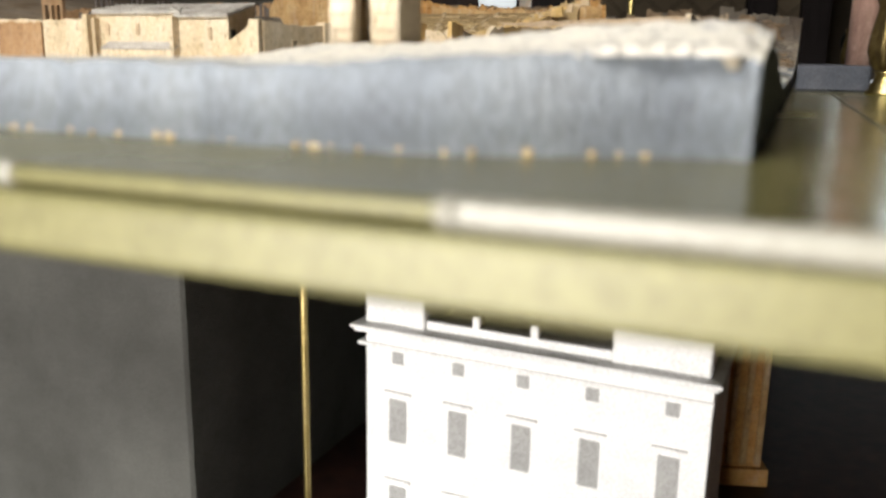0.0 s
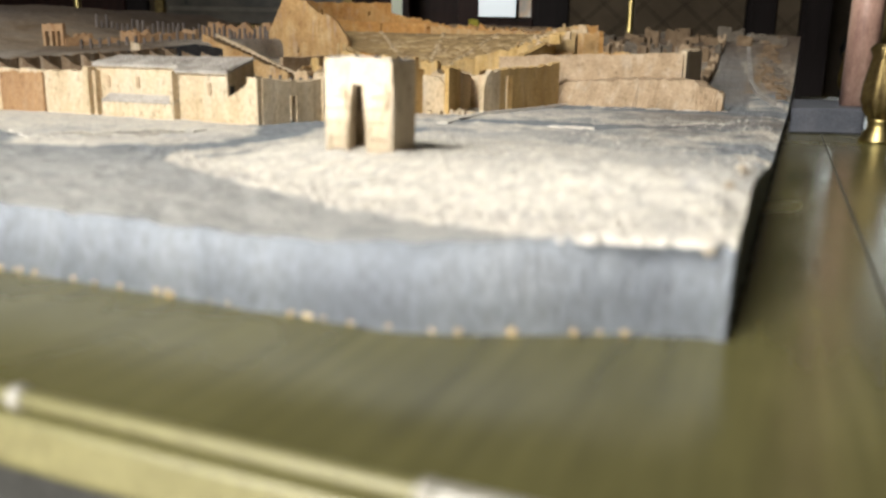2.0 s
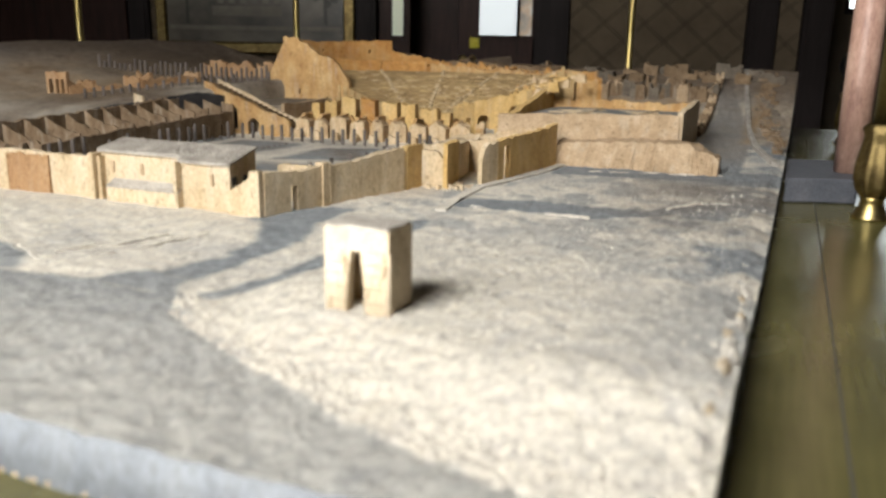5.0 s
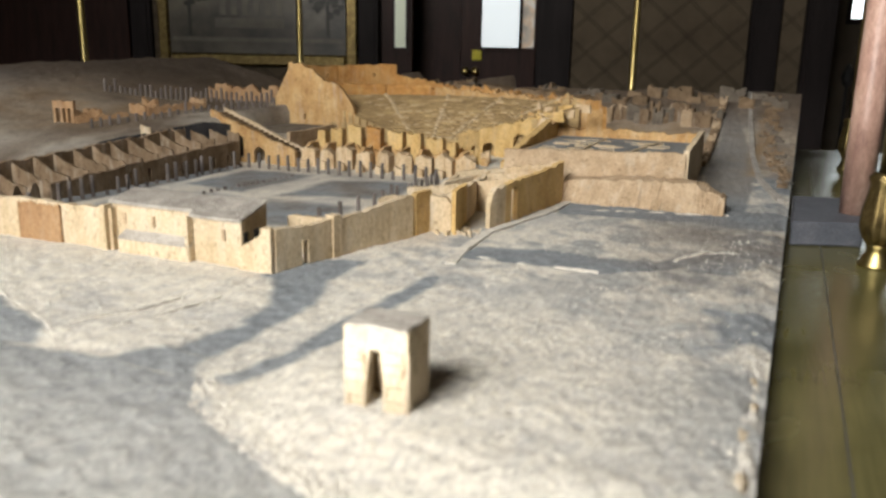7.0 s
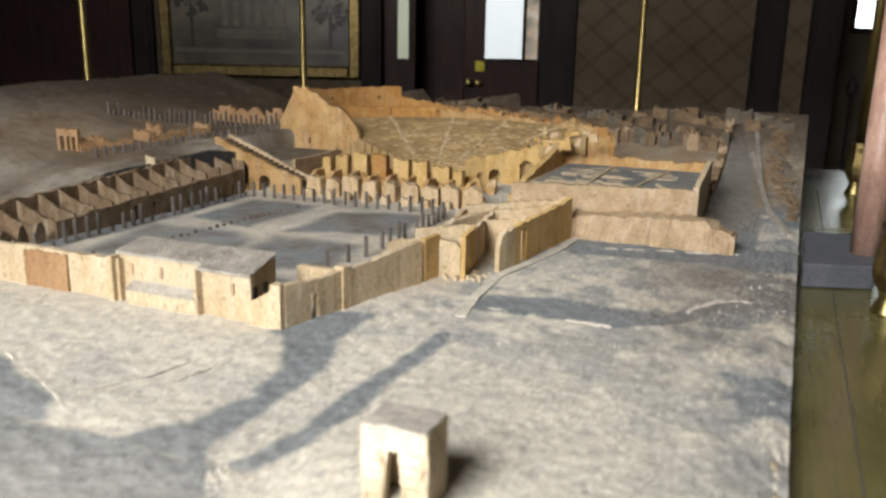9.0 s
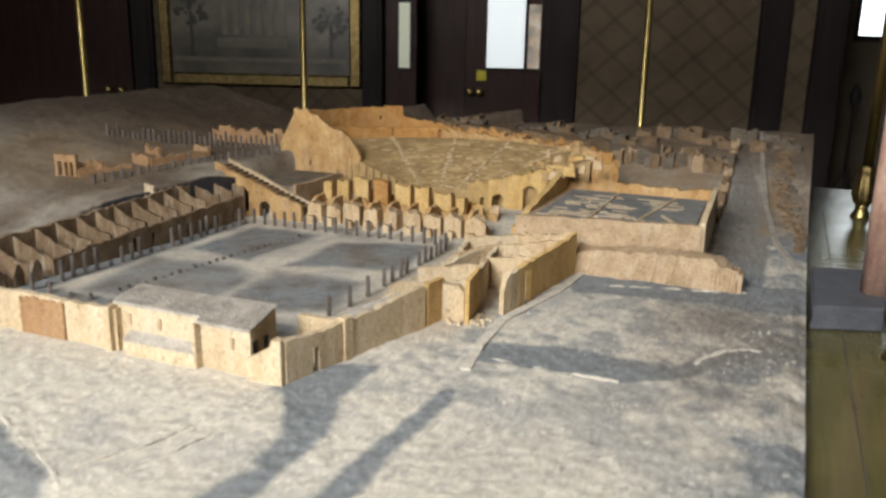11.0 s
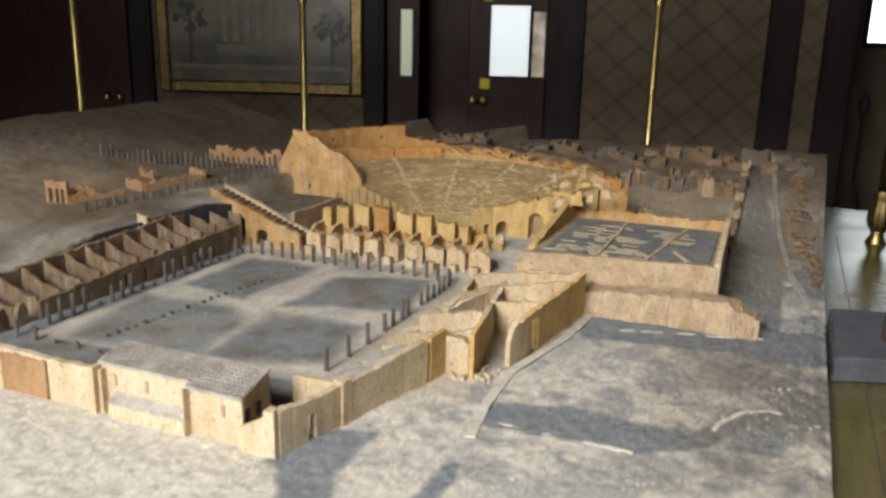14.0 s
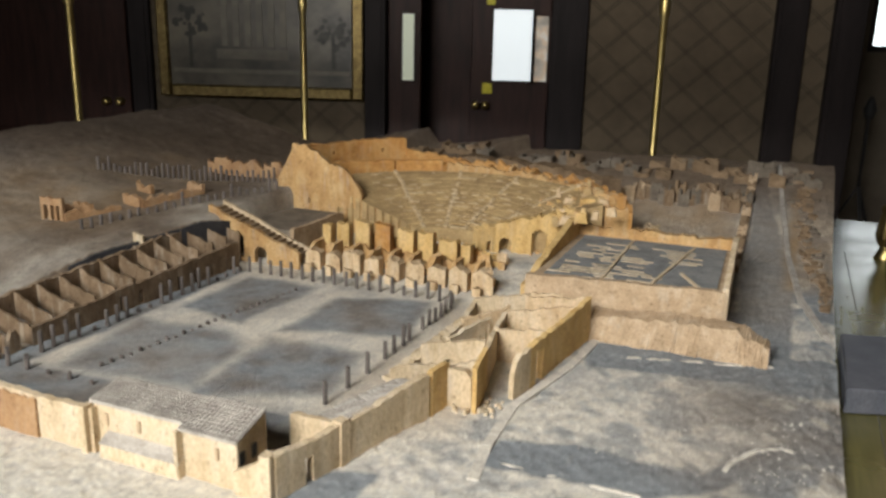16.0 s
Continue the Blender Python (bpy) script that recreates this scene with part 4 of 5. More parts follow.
def tiled_block(a0, a1, b0, b1, eave, ridge, name):
    """A small gabled house block with a tiled slope to the front."""
    bm = bmesh.new()
    z = 0.872
    hexa(bm, (L(a0, b1), L(a0, b0)), (L(a1, b1), L(a1, b0)), (z, z), (eave, ridge - 0.002))
    root = add(name, bm, CORK_PALE, barracks, "pale cork house with a tiled lean-to roof")
    rows, cols = 9, max(6, int((b1 - b0) / 0.0075))
    bm = bmesh.new()
    rng = random.Random(cols)
    for c in range(cols):
        xm = -b1 - 0.004 + (b1 - b0 + 0.008) * (c + 0.5) / cols
        w = (b1 - b0 + 0.008) / cols * 0.36
        for r in range(rows):
            f0, f1 = r / rows, (r + 0.93) / rows
            ya, yb = (a0 - 0.007 + (a1 - a0 + 0.007) * f for f in (f0, f1))
            j = rng.uniform(-0.0005, 0.0007)
            za, zb = (eave + (ridge - eave) * f + 0.0004 + j for f in (f0, f1))
            pts = [[bm.verts.new((xm + dx * w, y, z + dz)) for dx, dz in ((-1, 0.0), (-0.6, 0.0024), (0.6, 0.0024), (1, 0.0))] for y, z in ((ya, za + 0.0008), (yb, zb))]
            for q in range(3):
                bm.faces.new((pts[0][q], pts[0][q + 1], pts[1][q + 1], pts[1][q]))
            bm.faces.new(pts[0])
    sheet = bmesh.new()
    hexa(sheet, ((-b1 - 0.004, a0 - 0.006), (-b0 + 0.004, a0 - 0.006)), ((-b1 - 0.004, a1), (-b0 + 0.004, a1)), (eave - 0.004, ridge - 0.002), (eave, ridge + 0.001))
    roof = add("roof", sheet, ROOF, root, "rows of small grey roof tiles")
    tagged(add("tiles", bm, ROOF, roof), kind="stuff")
    return root


house = tiled_block(0.706, 0.772, 0.988, 1.178, 0.979, 0.993, "long_house")
for bx in (1.15, 1.08):
    add("window_slit", block(-bx - 0.0035, -bx + 0.0035, 0.7035, 0.7055, 0.937, 0.958), CORK_TAN, house)
house2 = tiled_block(0.698, 0.776, 0.877, 0.984, 0.972, 0.994, "end_house")
add("window_slit", block(-0.9185, -0.9115, 0.6955, 0.6975, 0.93, 0.952), CORK_TAN, house2)
# flat black plates stand in for the shade inside two gable openings
for y0 in (0.703, 0.735):
    add("gable_opening_shade", block(-0.8765, -0.875, y0, y0 + 0.013, 0.925, 0.948), BLACK, house2)
add("low_wall", wall(bmesh.new(), [(0.693, 0.81), (0.693, 0.82), (0.693, 0.84), (0.693, 0.877)], [0.966, 0.962, 0.945, 0.925], 0.872, 0.014, ragged=0.002, seed=10), CORK_PALE, barracks)
add("inner_wall", wall(bmesh.new(), [(0.85, 0.785), (0.85, 0.876)], [0.955, 0.955], 0.872, 0.012, ragged=0.002, seed=11), CORK_PALE, barracks)
ledge = bmesh.new()
hexa(ledge, (L(0.684, 1.15), L(0.684, 0.982)), (L(0.7055, 1.15), L(0.7055, 0.982)), (0.872, 0.872), (0.912, 0.924))
add("lean_to", ledge, CORK_PALE, barracks, "low tiled lean-to against the house")

strip = bmesh.new()
hexa(strip, (L(0.6825, 1.15), L(0.6825, 0.982)), (L(0.7055, 1.15), L(0.7055, 0.982)), (0.9125, 0.9245), (0.9145, 0.9265))
add("tile_strip", strip, ROOF, barracks, "tiled top of the lean-to")

# side rooms along the court
rooms = add("rooms_block", wall(bmesh.new(), [(1.07, 0.712), (1.128, 0.702)], [0.974, 0.976], 0.872, 0.012, ragged=0.002, seed=20), CORK_YELLOW, model, "row of roofless tan cork rooms")
room_walls = [
    ([(1.13, 0.7), (1.14, 0.675), (1.145, 0.655)], [0.966, 0.962, 0.948], 0.022, CORK_PALE, ()),
    ([(1.112, 0.638), (1.175, 0.648), (1.235, 0.66)], [0.983, 0.98, 0.976], 0.009, CORK_YELLOW, ()),
    ([(1.205, 0.594), (1.215, 0.591), (1.23, 0.587), (1.27, 0.58)], [0.94, 0.962, 0.973, 0.976], 0.012, CORK_PALE, ()),
    ([(1.27, 0.58), (1.45, 0.556), (1.605, 0.535)], [0.976, 0.983, 0.994], 0.013, CORK_YELLOW, [(0.03, 0.062, 0.87, 0.962)]),
    ([(1.605, 0.54), (1.64, 0.7)], [0.99, 0.96], 0.012, CORK_STAGE, ()),
    ([(1.10, 0.811), (1.151, 0.748), (1.175, 0.668), (1.178, 0.655)], [0.948, 0.957, 0.962, 0.965], 0.011, CORK_PALE, [(0.145, 0.16, 0.87, 0.94)]),
    ([(1.24, 0.807), (1.28, 0.74), (1.3, 0.685)], [0.95, 0.956, 0.96], 0.01, CORK_PALE, [(0.05, 0.062, 0.87, 0.92)]),
    ([(1.235, 0.66), (1.3, 0.675), (1.393, 0.694)], [0.97, 0.966, 0.96], 0.01, CORK_PALE, ()),
    ([(1.31, 0.775), (1.4, 0.75), (1.46, 0.73)], [0.952, 0.956, 0.962], 0.01, CORK_PALE, [(0.13, 0.145, 0.87, 0.945)]),
    ([(1.38, 0.57), (1.386, 0.64), (1.393, 0.694)], [0.978, 0.965, 0.958], 0.01, CORK_STAGE, ()),
    ([(1.393, 0.694), (1.46, 0.706), (1.515, 0.714)], [0.958, 0.955, 0.955], 0.01, CORK_PALE, ()),
    ([(1.515, 0.714), (1.54, 0.66), (1.556, 0.56)], [0.955, 0.962, 0.975], 0.01, CORK_STAGE, ()),
    ([(1.462, 0.802), (1.52, 0.75), (1.56, 0.718)], [0.945, 0.952, 0.955], 0.01, CORK_STAGE, ()),
    ([(1.62, 0.83), (1.68, 0.7), (1.69, 0.62)], [0.94, 0.955, 0.965], 0.014, CORK_PALE, ()),
    ([(1.10, 0.815), (1.3, 0.81), (1.47, 0.805), (1.62, 0.83)], [0.93, 0.925, 0.93, 0.935], 0.012, CORK_PALE, [(0.03, 0.05, 0.88, 0.92), (0.2, 0.215, 0.88, 0.92)]),
    ([(1.18, 0.86), (1.64, 0.845)], [0.894, 0.896], 0.02, CORK_PALE, ()),
]
for k, (ends, hs, th, mat, holes) in enumerate(room_walls):
    add("room_wall", wall(bmesh.new(), ends, hs, 0.87, th, holes, 0.004, seed=30 + k), mat, rooms)
# tiled slope from the side wall down to the court
bm = bmesh.new()
low, up = [], []
for a, b, z in ((0.86, 0.772, 0.958), (1.06, 0.722, 0.962), (1.1, 0.805, 0.93), (0.87, 0.872, 0.925)):
    low.append(bm.verts.new((*L(a, b), 0.87)))
    up.append(bm.verts.new((*L(a, b), z)))
bm.faces.new(low), bm.faces.new(up)
for k in range(4):
    bm.faces.new((low[k], low[(k + 1) % 4], up[(k + 1) % 4], up[k]))
low_roof = add("low_roof", bm, ROOF, rooms, "sloping grey roof of the first rooms")
rng = random.Random(33)
bm = bmesh.new()
for c in range(22):
    f0, f1 = (c + 0.12) / 22, (c + 0.7) / 22
    for r in range(6):
        g0, g1 = r / 6, (r + 0.9) / 6
        if rng.random() < 0.12 + 0.5 * (f0 > 0.75):
            continue
        q = []
        for f, g in ((f0, g0), (f1, g0), (f0, g1), (f1, g1)):
            a0, b0, z0 = 0.86 + 0.2 * f, 0.772 - 0.05 * f, 0.958 + 0.004 * f
            a1, b1, z1 = 0.87 + 0.23 * f, 0.872 - 0.067 * f, 0.925 + 0.005 * f
            q.append((L(a0 + (a1 - a0) * g, b0 + (b1 - b0) * g), z0 + (z1 - z0) * g))
        hexa(bm, (q[0][0], q[1][0]), (q[2][0], q[3][0]), (q[0][1], q[2][1]), (q[0][1] + 0.0028, q[2][1] + 0.0028 + rng.uniform(0, 0.001)))
tagged(add("tiles", bm, ROOF, low_roof), kind="stuff")
# fallen plaster before the broken room
bm = bmesh.new()
for k in range(60):
    a, b = rng.uniform(1.1, 1.2), rng.uniform(0.6, 0.7)
    w = rng.uniform(0.003, 0.008)
    hexa(bm, (L(a, b), L(a, b - w)), (L(a + w, b + 0.3 * w), L(a + w * 1.2, b - w)), (0.88, 0.88), (0.885 + w * rng.uniform(0.5, 1.6), 0.885 + w))
tagged(add("rubble", bm, CORK_PALE, rooms, "loose pale cork rubble"), kind="stuff")


# colonnade pegs round the court: one peg mesh, many pegs
def peg_mesh(r, h, name):
    bm = lathe(bmesh.new(), [(r * 1.1, 0), (r, h * 0.1), (r * 0.92, h), ], n=9)
    me = bpy.data.meshes.new(name)
    bmesh.ops.recalc_face_normals(bm, faces=bm.faces)
    bm.to_mesh(me)
    bm.free()
    me.materials.append(PEG)
    return me


PEG_MESH = peg_mesh(0.0052, 1.0, "column")


def peg(parent, a, b, z, h):
    ob = new("column", PEG_MESH)
    ob.parent = parent
    ob.location = (*L(a, b), z)
    ob.scale = (1, 1, h)
    return ob


rng = random.Random(21)
for k in range(22):
    peg(barracks, 0.9 + 0.81 * k / 21 + rng.uniform(-0.006, 0.006), 1.62 + rng.uniform(-0.003, 0.003), 0.882, rng.choice((0.056, 0.06, 0.045, 0.015, 0.054)))
for k in range(19):
    peg(barracks, 1.712 + rng.uniform(-0.003, 0.003), 1.59 - 0.66 * k / 18, 0.882, rng.choice((0.05, 0.052, 0.046, 0.03)))
for a in (1.027, 1.109, 1.194, 1.284, 1.325, 1.375, 1.41, 1.49, 1.528, 1.56, 1.6, 1.63, 1.67):
    peg(barracks, a, 0.915 + rng.uniform(-0.003, 0.003), 0.882, rng.choice((0.044, 0.052, 0.038)))
for k in range(9):
    peg(barracks, 0.9, 1.57 - 0.06 * k, 0.882, rng.choice((0.03, 0.012, 0.02)))
for k in range(26):
    peg(barracks, 0.98 + 0.64 * k / 25, 1.445 - 0.075 * k / 25, 0.882, rng.choice((0.006, 0.009, 0.012)))

# cells along the far side of the court: stepped dividing walls
cells = add("cells_block", wall(bmesh.new(), [(0.78, 1.80), (1.80, 1.77)], [0.964, 1.018], 0.87, 0.012, ragged=0.003, seed=50), CORK_CELL, model, "row of brown cork cells with sloping dividing walls")
add("cell_front", wall(bmesh.new(), [(1.0, 1.672), (1.74, 1.655)], [0.93, 0.965], 0.87, 0.01, [(0.26 + 0.07 * k, 0.272 + 0.07 * k, 0.87 + 0.02 * (k % 2), 0.925) for k in range(7)], 0.0025, seed=52), CORK_CELL, cells)
for k in range(16):
    a = 0.8 + 0.065 * k
    h = 0.966 + 0.0042 * k
    bm = wall(bmesh.new(), [(a, 1.785), (a + 0.004, 1.75), (a + 0.009, 1.715), (a + 0.012, 1.68)], [h - 0.004, h - 0.024, h - 0.04, h - 0.046], 0.87, 0.0065, ragged=0.0025, step=0.006, seed=60 + k)
    add("cell_divider", bm, CORK_CELL, cells)
for k in range(4):
    a = 0.79 + 0.05 * k
    add("cell_pier", wall(bmesh.new(), [(a, 1.674), (a + 0.008, 1.674), (a + 0.02, 1.674), (a + 0.028, 1.674)], [0.915, 0.935, 0.936, 0.917], 0.87, 0.012, ragged=0.002, step=0.005, seed=180 + k), CORK_CELL, cells)

# arched stair wall at the corner of the court
stair = add("stair_wall", wall(bmesh.new(), [(1.80, 1.80), (1.80, 1.47)], [1.055, 0.935], 0.87, 0.014, arch(0.03, 0.055, 0.93, 1.0) + arch(0.10, 0.13, 0.9, 0.975) + arch(0.17, 0.215, 0.87, 0.94), 0.003, seed=80), CORK, model, "cork stair wall with arches sloping down to the court")
add("stair_cheek", wall(bmesh.new(), [(1.86, 1.79), (1.86, 1.47)], [1.06, 0.935], 0.87, 0.012, ragged=0.002, seed=81), CORK_PALE, stair)
bm = bmesh.new()
for k in range(16):
    f = k / 16
    hexa(bm, (L(1.808, 1.79 - 0.32 * f), L(1.808, 1.79 - 0.32 * (f + 1 / 16))), (L(1.853, 1.79 - 0.32 * f), L(1.853, 1.79 - 0.32 * (f + 1 / 16))), (1.025 - 0.12 * f, 1.025 - 0.12 * f), (1.045 - 0.12 * f, 1.045 - 0.12 * f))
add("steps", weld(bm), CORK_BROWN, stair)
add("platform_wall", wall(bmesh.new(), [(1.88, 1.55), (2.16, 1.53)], [0.985, 0.99], 0.87, 0.014, ragged=0.002, seed=82), CORK_TAN, stair)
bm = bmesh.new()
hexa(bm, (L(1.87, 1.80), L(1.88, 1.557)), (L(2.16, 1.72), L(2.16, 1.537)), (0.87, 0.87), (0.98, 0.985))
add("platform", bm, CORK_GREY, stair)

# ---- stage building ----
stage = add("stage_wall", wall(bmesh.new(), [(1.88, 1.47), (1.89, 0.87)], [0.915, 0.915], 0.87, 0.012, [(0.02 + 0.072 * k, 0.04 + 0.072 * k, 0.87, 0.90) for k in range(8)], 0.004, seed=90), CORK, model, "ochre cork stage building of small vaulted rooms")
for k in range(9):
    b = 1.465 - 0.068 * k
    add("vault_pier", wall(bmesh.new(), [(1.84, b), (1.87, b - 0.002), (1.92, b - 0.004)], [0.93, 0.955, 0.96], 0.87, 0.012, ragged=0.004, seed=100 + k), CORK, stage)
    w = 0.05 + 0.012 * noise.noise((k * 2.3, 0.4, 1.0))
    h = 0.95 + 0.012 * noise.noise((k * 3.1, 5.4, 1.0))
    ends = [(1.832 + 0.008 * noise.noise((k * 1.7, q, 2.0)), b - 0.007 - w * q / 5) for q in range(6)]
    bm = wall(bmesh.new(), ends, [h - 0.009, h - 0.001, h + 0.002, h, h - 0.003, h - 0.01], 0.87, 0.036, [(0.014, 0.03, 0.87, 0.908)] if k % 3 != 1 else (), 0.0045, 0.005, seed=120 + k)
    add("vault_front", bm, CORK_STAGE, stage)
    add("door_pier", wall(bmesh.new(), [(1.79, b - 0.02), (1.79, b - 0.045)], [0.912, 0.908], 0.87, 0.016, ragged=0.004, seed=160 + k), CORK_STAGE, stage)
for k, (b, w, h) in enumerate(((1.50, 0.03, 0.99), (1.455, 0.045, 1.0), (1.38, 0.05, 1.01), (1.315, 0.052, 1.005), (1.23, 0.055, 1.0), (1.165, 0.05, 0.995), (1.09, 0.06, 0.985), (1.02, 0.03, 0.975))):
    bm = wall(bmesh.new(), [(2.0 + 0.012 * (k % 2), b), (2.0 + 0.012 * (k % 2), b - w)], [h, h - 0.006], 0.88, 0.03, ragged=0.006, seed=140 + k)
    add("scene_pier", bm, CORK_ORANGE if k == 3 else CORK_YELLOW, stage)
add("scene_wall", wall(bmesh.new(), [(1.93, 1.47), (1.95, 0.95)], [0.94, 0.935], 0.87, 0.014, ragged=0.01, seed=150), CORK, stage)
add("scene_wall", wall(bmesh.new(), [(2.06, 1.42), (2.07, 0.98)], [0.955, 0.945], 0.87, 0.014, ragged=0.012, seed=151), CORK_ORANGE, stage)

# ---- theatre ----
CA, CB = 2.12, 1.15


def polar(r, deg):
    """Plan point on the theatre's rings: 0 degrees is straight to the back, plus is to the high wall."""
    return (CA + r * math.cos(radians(deg)), CB + r * math.sin(radians(deg)))


def arc_wall(r, d0, d1, h0, h1, foot, thick, ragged, seed, holes=()):
    n = max(4, int(abs(d1 - d0) / 6))
    return wall(bmesh.new(), [polar(r, d0 + (d1 - d0) * k / n) for k in range(n + 1)], [h0 + (h1 - h0) * k / n for k in range(n + 1)], foot, thick, holes, ragged, 0.011, seed)


STEPS = 13
theatre = None
for s in range(STEPS):
    r0, r1 = 0.15 + 0.365 * s / STEPS, 0.15 + 0.365 * (s + 1) / STEPS
    zt = 0.95 + 0.135 * (s / STEPS) ** 0.9
    bm = bmesh.new()
    n = 40
    low_d, high_d = -math.degrees(math.acos(min(0.95, 0.125 / r0))), math.degrees(math.acos(min(0.95, 0.085 / r0)))
    for k in range(n):
        d0, d1 = low_d + (high_d - low_d) * k / n, low_d + (high_d - low_d) * (k + 1) / n
        j = 0.0035 * noise.noise((k * 0.7, s * 1.3, 2.0))
        hexa(bm, (L(*polar(r0, d0)), L(*polar(r0, d1))), (L(*polar(r1 + 0.003, d0)), L(*polar(r1 + 0.003, d1))), (0.86, 0.86), (zt + j, zt + 0.009 + j))
    weld(bm)
    ob = add("seat_tier" if theatre else "theatre_bowl", bm, CORK_TIER, theatre or model)
    if theatre is None:
        theatre = tagged(ob, "semicircular stepped cork theatre with worn seats")
rng = random.Random(29)
for d in (42, 14, -12, -42):
    # pale narrow stairs, each of small worn blocks
    for s in range(STEPS):
        if rng.random() < 0.15:
            continue
        r, zt = 0.15 + 0.365 * (s + 0.15) / STEPS, 0.95 + 0.135 * (s / STEPS) ** 0.9
        e, w = d + rng.uniform(-0.6, 0.6), 0.34 / r
        bm = bmesh.new()
        hexa(bm, (L(*polar(r, e - w)), L(*polar(r, e + w))), (L(*polar(r + 0.025, e - w)), L(*polar(r + 0.025, e + w))), (zt - 0.004, zt), (zt + 0.007, zt + 0.014))
        add("stair_block", bm, SEAT, theatre)
rng = random.Random(31)
for k in range(150):
    s = rng.randrange(STEPS)
    r = 0.15 + 0.365 * (s + rng.uniform(0.1, 0.6)) / STEPS
    d = rng.uniform(-1, 1) * min(66.0, math.degrees(math.acos(0.14 / r)) - 4 if r > 0.16 else 10)
    zt = 0.95 + 0.135 * (s / STEPS) ** 0.9
    wdeg = rng.uniform(1.0, 3.2) * 0.3 / r
    bm = bmesh.new()
    hexa(bm, (L(*polar(r, d - wdeg)), L(*polar(r, d + wdeg))), (L(*polar(r + 0.008, d - wdeg)), L(*polar(r + 0.008, d + wdeg))), (zt, zt), (zt + 0.006, zt + 0.006))
    add("seat_stone", bm, SEAT, theatre)
add("upper_ring", arc_wall(0.535, -76, 20, 1.085, 1.11, 0.9, 0.02, 0.008, 200), CORK, theatre)
add("outer_ring", arc_wall(0.60, -78, 25, 1.075, 1.12, 0.9, 0.016, 0.012, 201, [(0.05 + 0.075 * k, 0.08 + 0.075 * k, 0.9, 1.065) for k in range(11)]), CORK_ORANGE, theatre)
for k in range(12):
    d = -78 + 9 * k
    add("ring_pier", wall(bmesh.new(), [polar(0.545, d), polar(0.595, d)], [1.1 + rng.uniform(-0.015, 0.015)] * 2, 0.9, 0.012, ragged=0.006, seed=210 + k), CORK_ORANGE if k % 2 else CORK, theatre)
add("high_wall", arc_wall(0.60, 36, 79, 1.2, 1.19, 0.9, 0.03, 0.003, 230, [(0.09, 0.1, 1.15, 1.165), (0.3, 0.31, 1.15, 1.165)]), CORK_ORANGE, theatre, "tall plain orange cork back wall")
add("mid_wall", arc_wall(0.545, 22, 80, 1.12, 1.13, 0.9, 0.02, 0.003, 231, [(0.18, 0.19, 1.09, 1.12)]), CORK_ORANGE, theatre)
add("step_wall", arc_wall(0.585, 12, 36, 1.115, 1.165, 0.9, 0.03, 0.006, 232), CORK_ORANGE, theatre)
add("end_wall", wall(bmesh.new(), [(2.20, 1.745), (2.20, 1.70), (2.205, 1.655), (2.21, 1.60), (2.215, 1.54), (2.22, 1.5), (2.22, 1.48)], [1.205, 1.205, 1.19, 1.15, 1.125, 1.08, 1.05], 0.9, 0.02, [(0.06, 0.068, 1.0, 1.02), (0.17, 0.195, 0.95, 0.995), (0.21, 0.24, 0.95, 0.995)], 0.006, seed=233), CORK, theatre, "tall stepped end wall of the theatre")
add("return_wall", wall(bmesh.new(), [(2.21, 1.745), (2.21, 1.79), (2.21, 1.84)], [1.2, 1.12, 1.04], 0.9, 0.012, ragged=0.002, seed=234), CORK, theatre)
add("entry_wall", wall(bmesh.new(), [(2.17, 1.04), (2.22, 0.99), (2.24, 0.92), (2.25, 0.84), (2.24, 0.76)], [0.985, 1.0, 1.01, 1.04, 1.05], 0.88, 0.045, arch(0.03, 0.05, 0.88, 0.945) + arch(0.085, 0.125, 0.88, 0.955) + arch(0.195, 0.25, 0.88, 0.99), 0.006, seed=235), CORK_YELLOW, theatre)

add("back_terrace", arc_wall(0.69, -40, 18, 1.1, 1.125, 0.95, 0.09, 0.006, 236), CORK_BROWN, theatre, "low brown cork block behind the seats")
# splintered upright pieces round the entry
rng = random.Random(37)
for k in range(90):
    if k < 34:
        a, b, h = rng.uniform(2.0, 2.12), rng.uniform(0.9, 1.06), rng.uniform(0.025, 0.06)
        z0 = 0.89
    else:
        r, d = rng.uniform(0.36, 0.56), rng.uniform(-88, -38)
        a, b = polar(r, d)
        z0, h = 0.95 + 0.135 * (r - 0.15) / 0.365 - 0.02, rng.uniform(0.022, 0.04)
    w, t, lean = rng.uniform(0.004, 0.02), rng.uniform(0.004, 0.01), rng.uniform(-0.008, 0.008)
    bm = bmesh.new()
    lo = [bm.verts.new((*L(a + p * t, b + q * w), z0)) for p, q in ((-1, -1), (-1, 1), (1, 1), (1, -1))]
    hi = [bm.verts.new((*L(a + p * t * 0.7, b + q * w * 0.8 + lean), z0 + h * rng.uniform(0.75, 1.1))) for p, q in ((-1, -1), (-1, 1), (1, 1), (1, -1))]
    bm.faces.new(lo), bm.faces.new(hi)
    for i in range(4):
        bm.faces.new((lo[i], lo[(i + 1) % 4], hi[(i + 1) % 4], hi[i]))
    add("broken_pier", bm, (CORK_STAGE, CORK_YELLOW, CORK, CORK_TIER)[k % 4], theatre)

# ---- upper square beside the passage ----
square = bmesh.new()
hexa(square, (L(1.69, 0.72), L(1.70, 0.235)), (L(2.25, 0.72), L(2.26, 0.25)), (0.87, 0.87), (0.985, 0.99))
square = add("square_base", square, CORK_TAN, model, "raised cork platform with grey floor and low walls")
bm = bmesh.new()
hexa(bm, (L(1.72, 0.69), L(1.72, 0.26)), (L(2.22, 0.69), L(2.22, 0.27)), (0.985, 0.985), (0.993, 0.994))
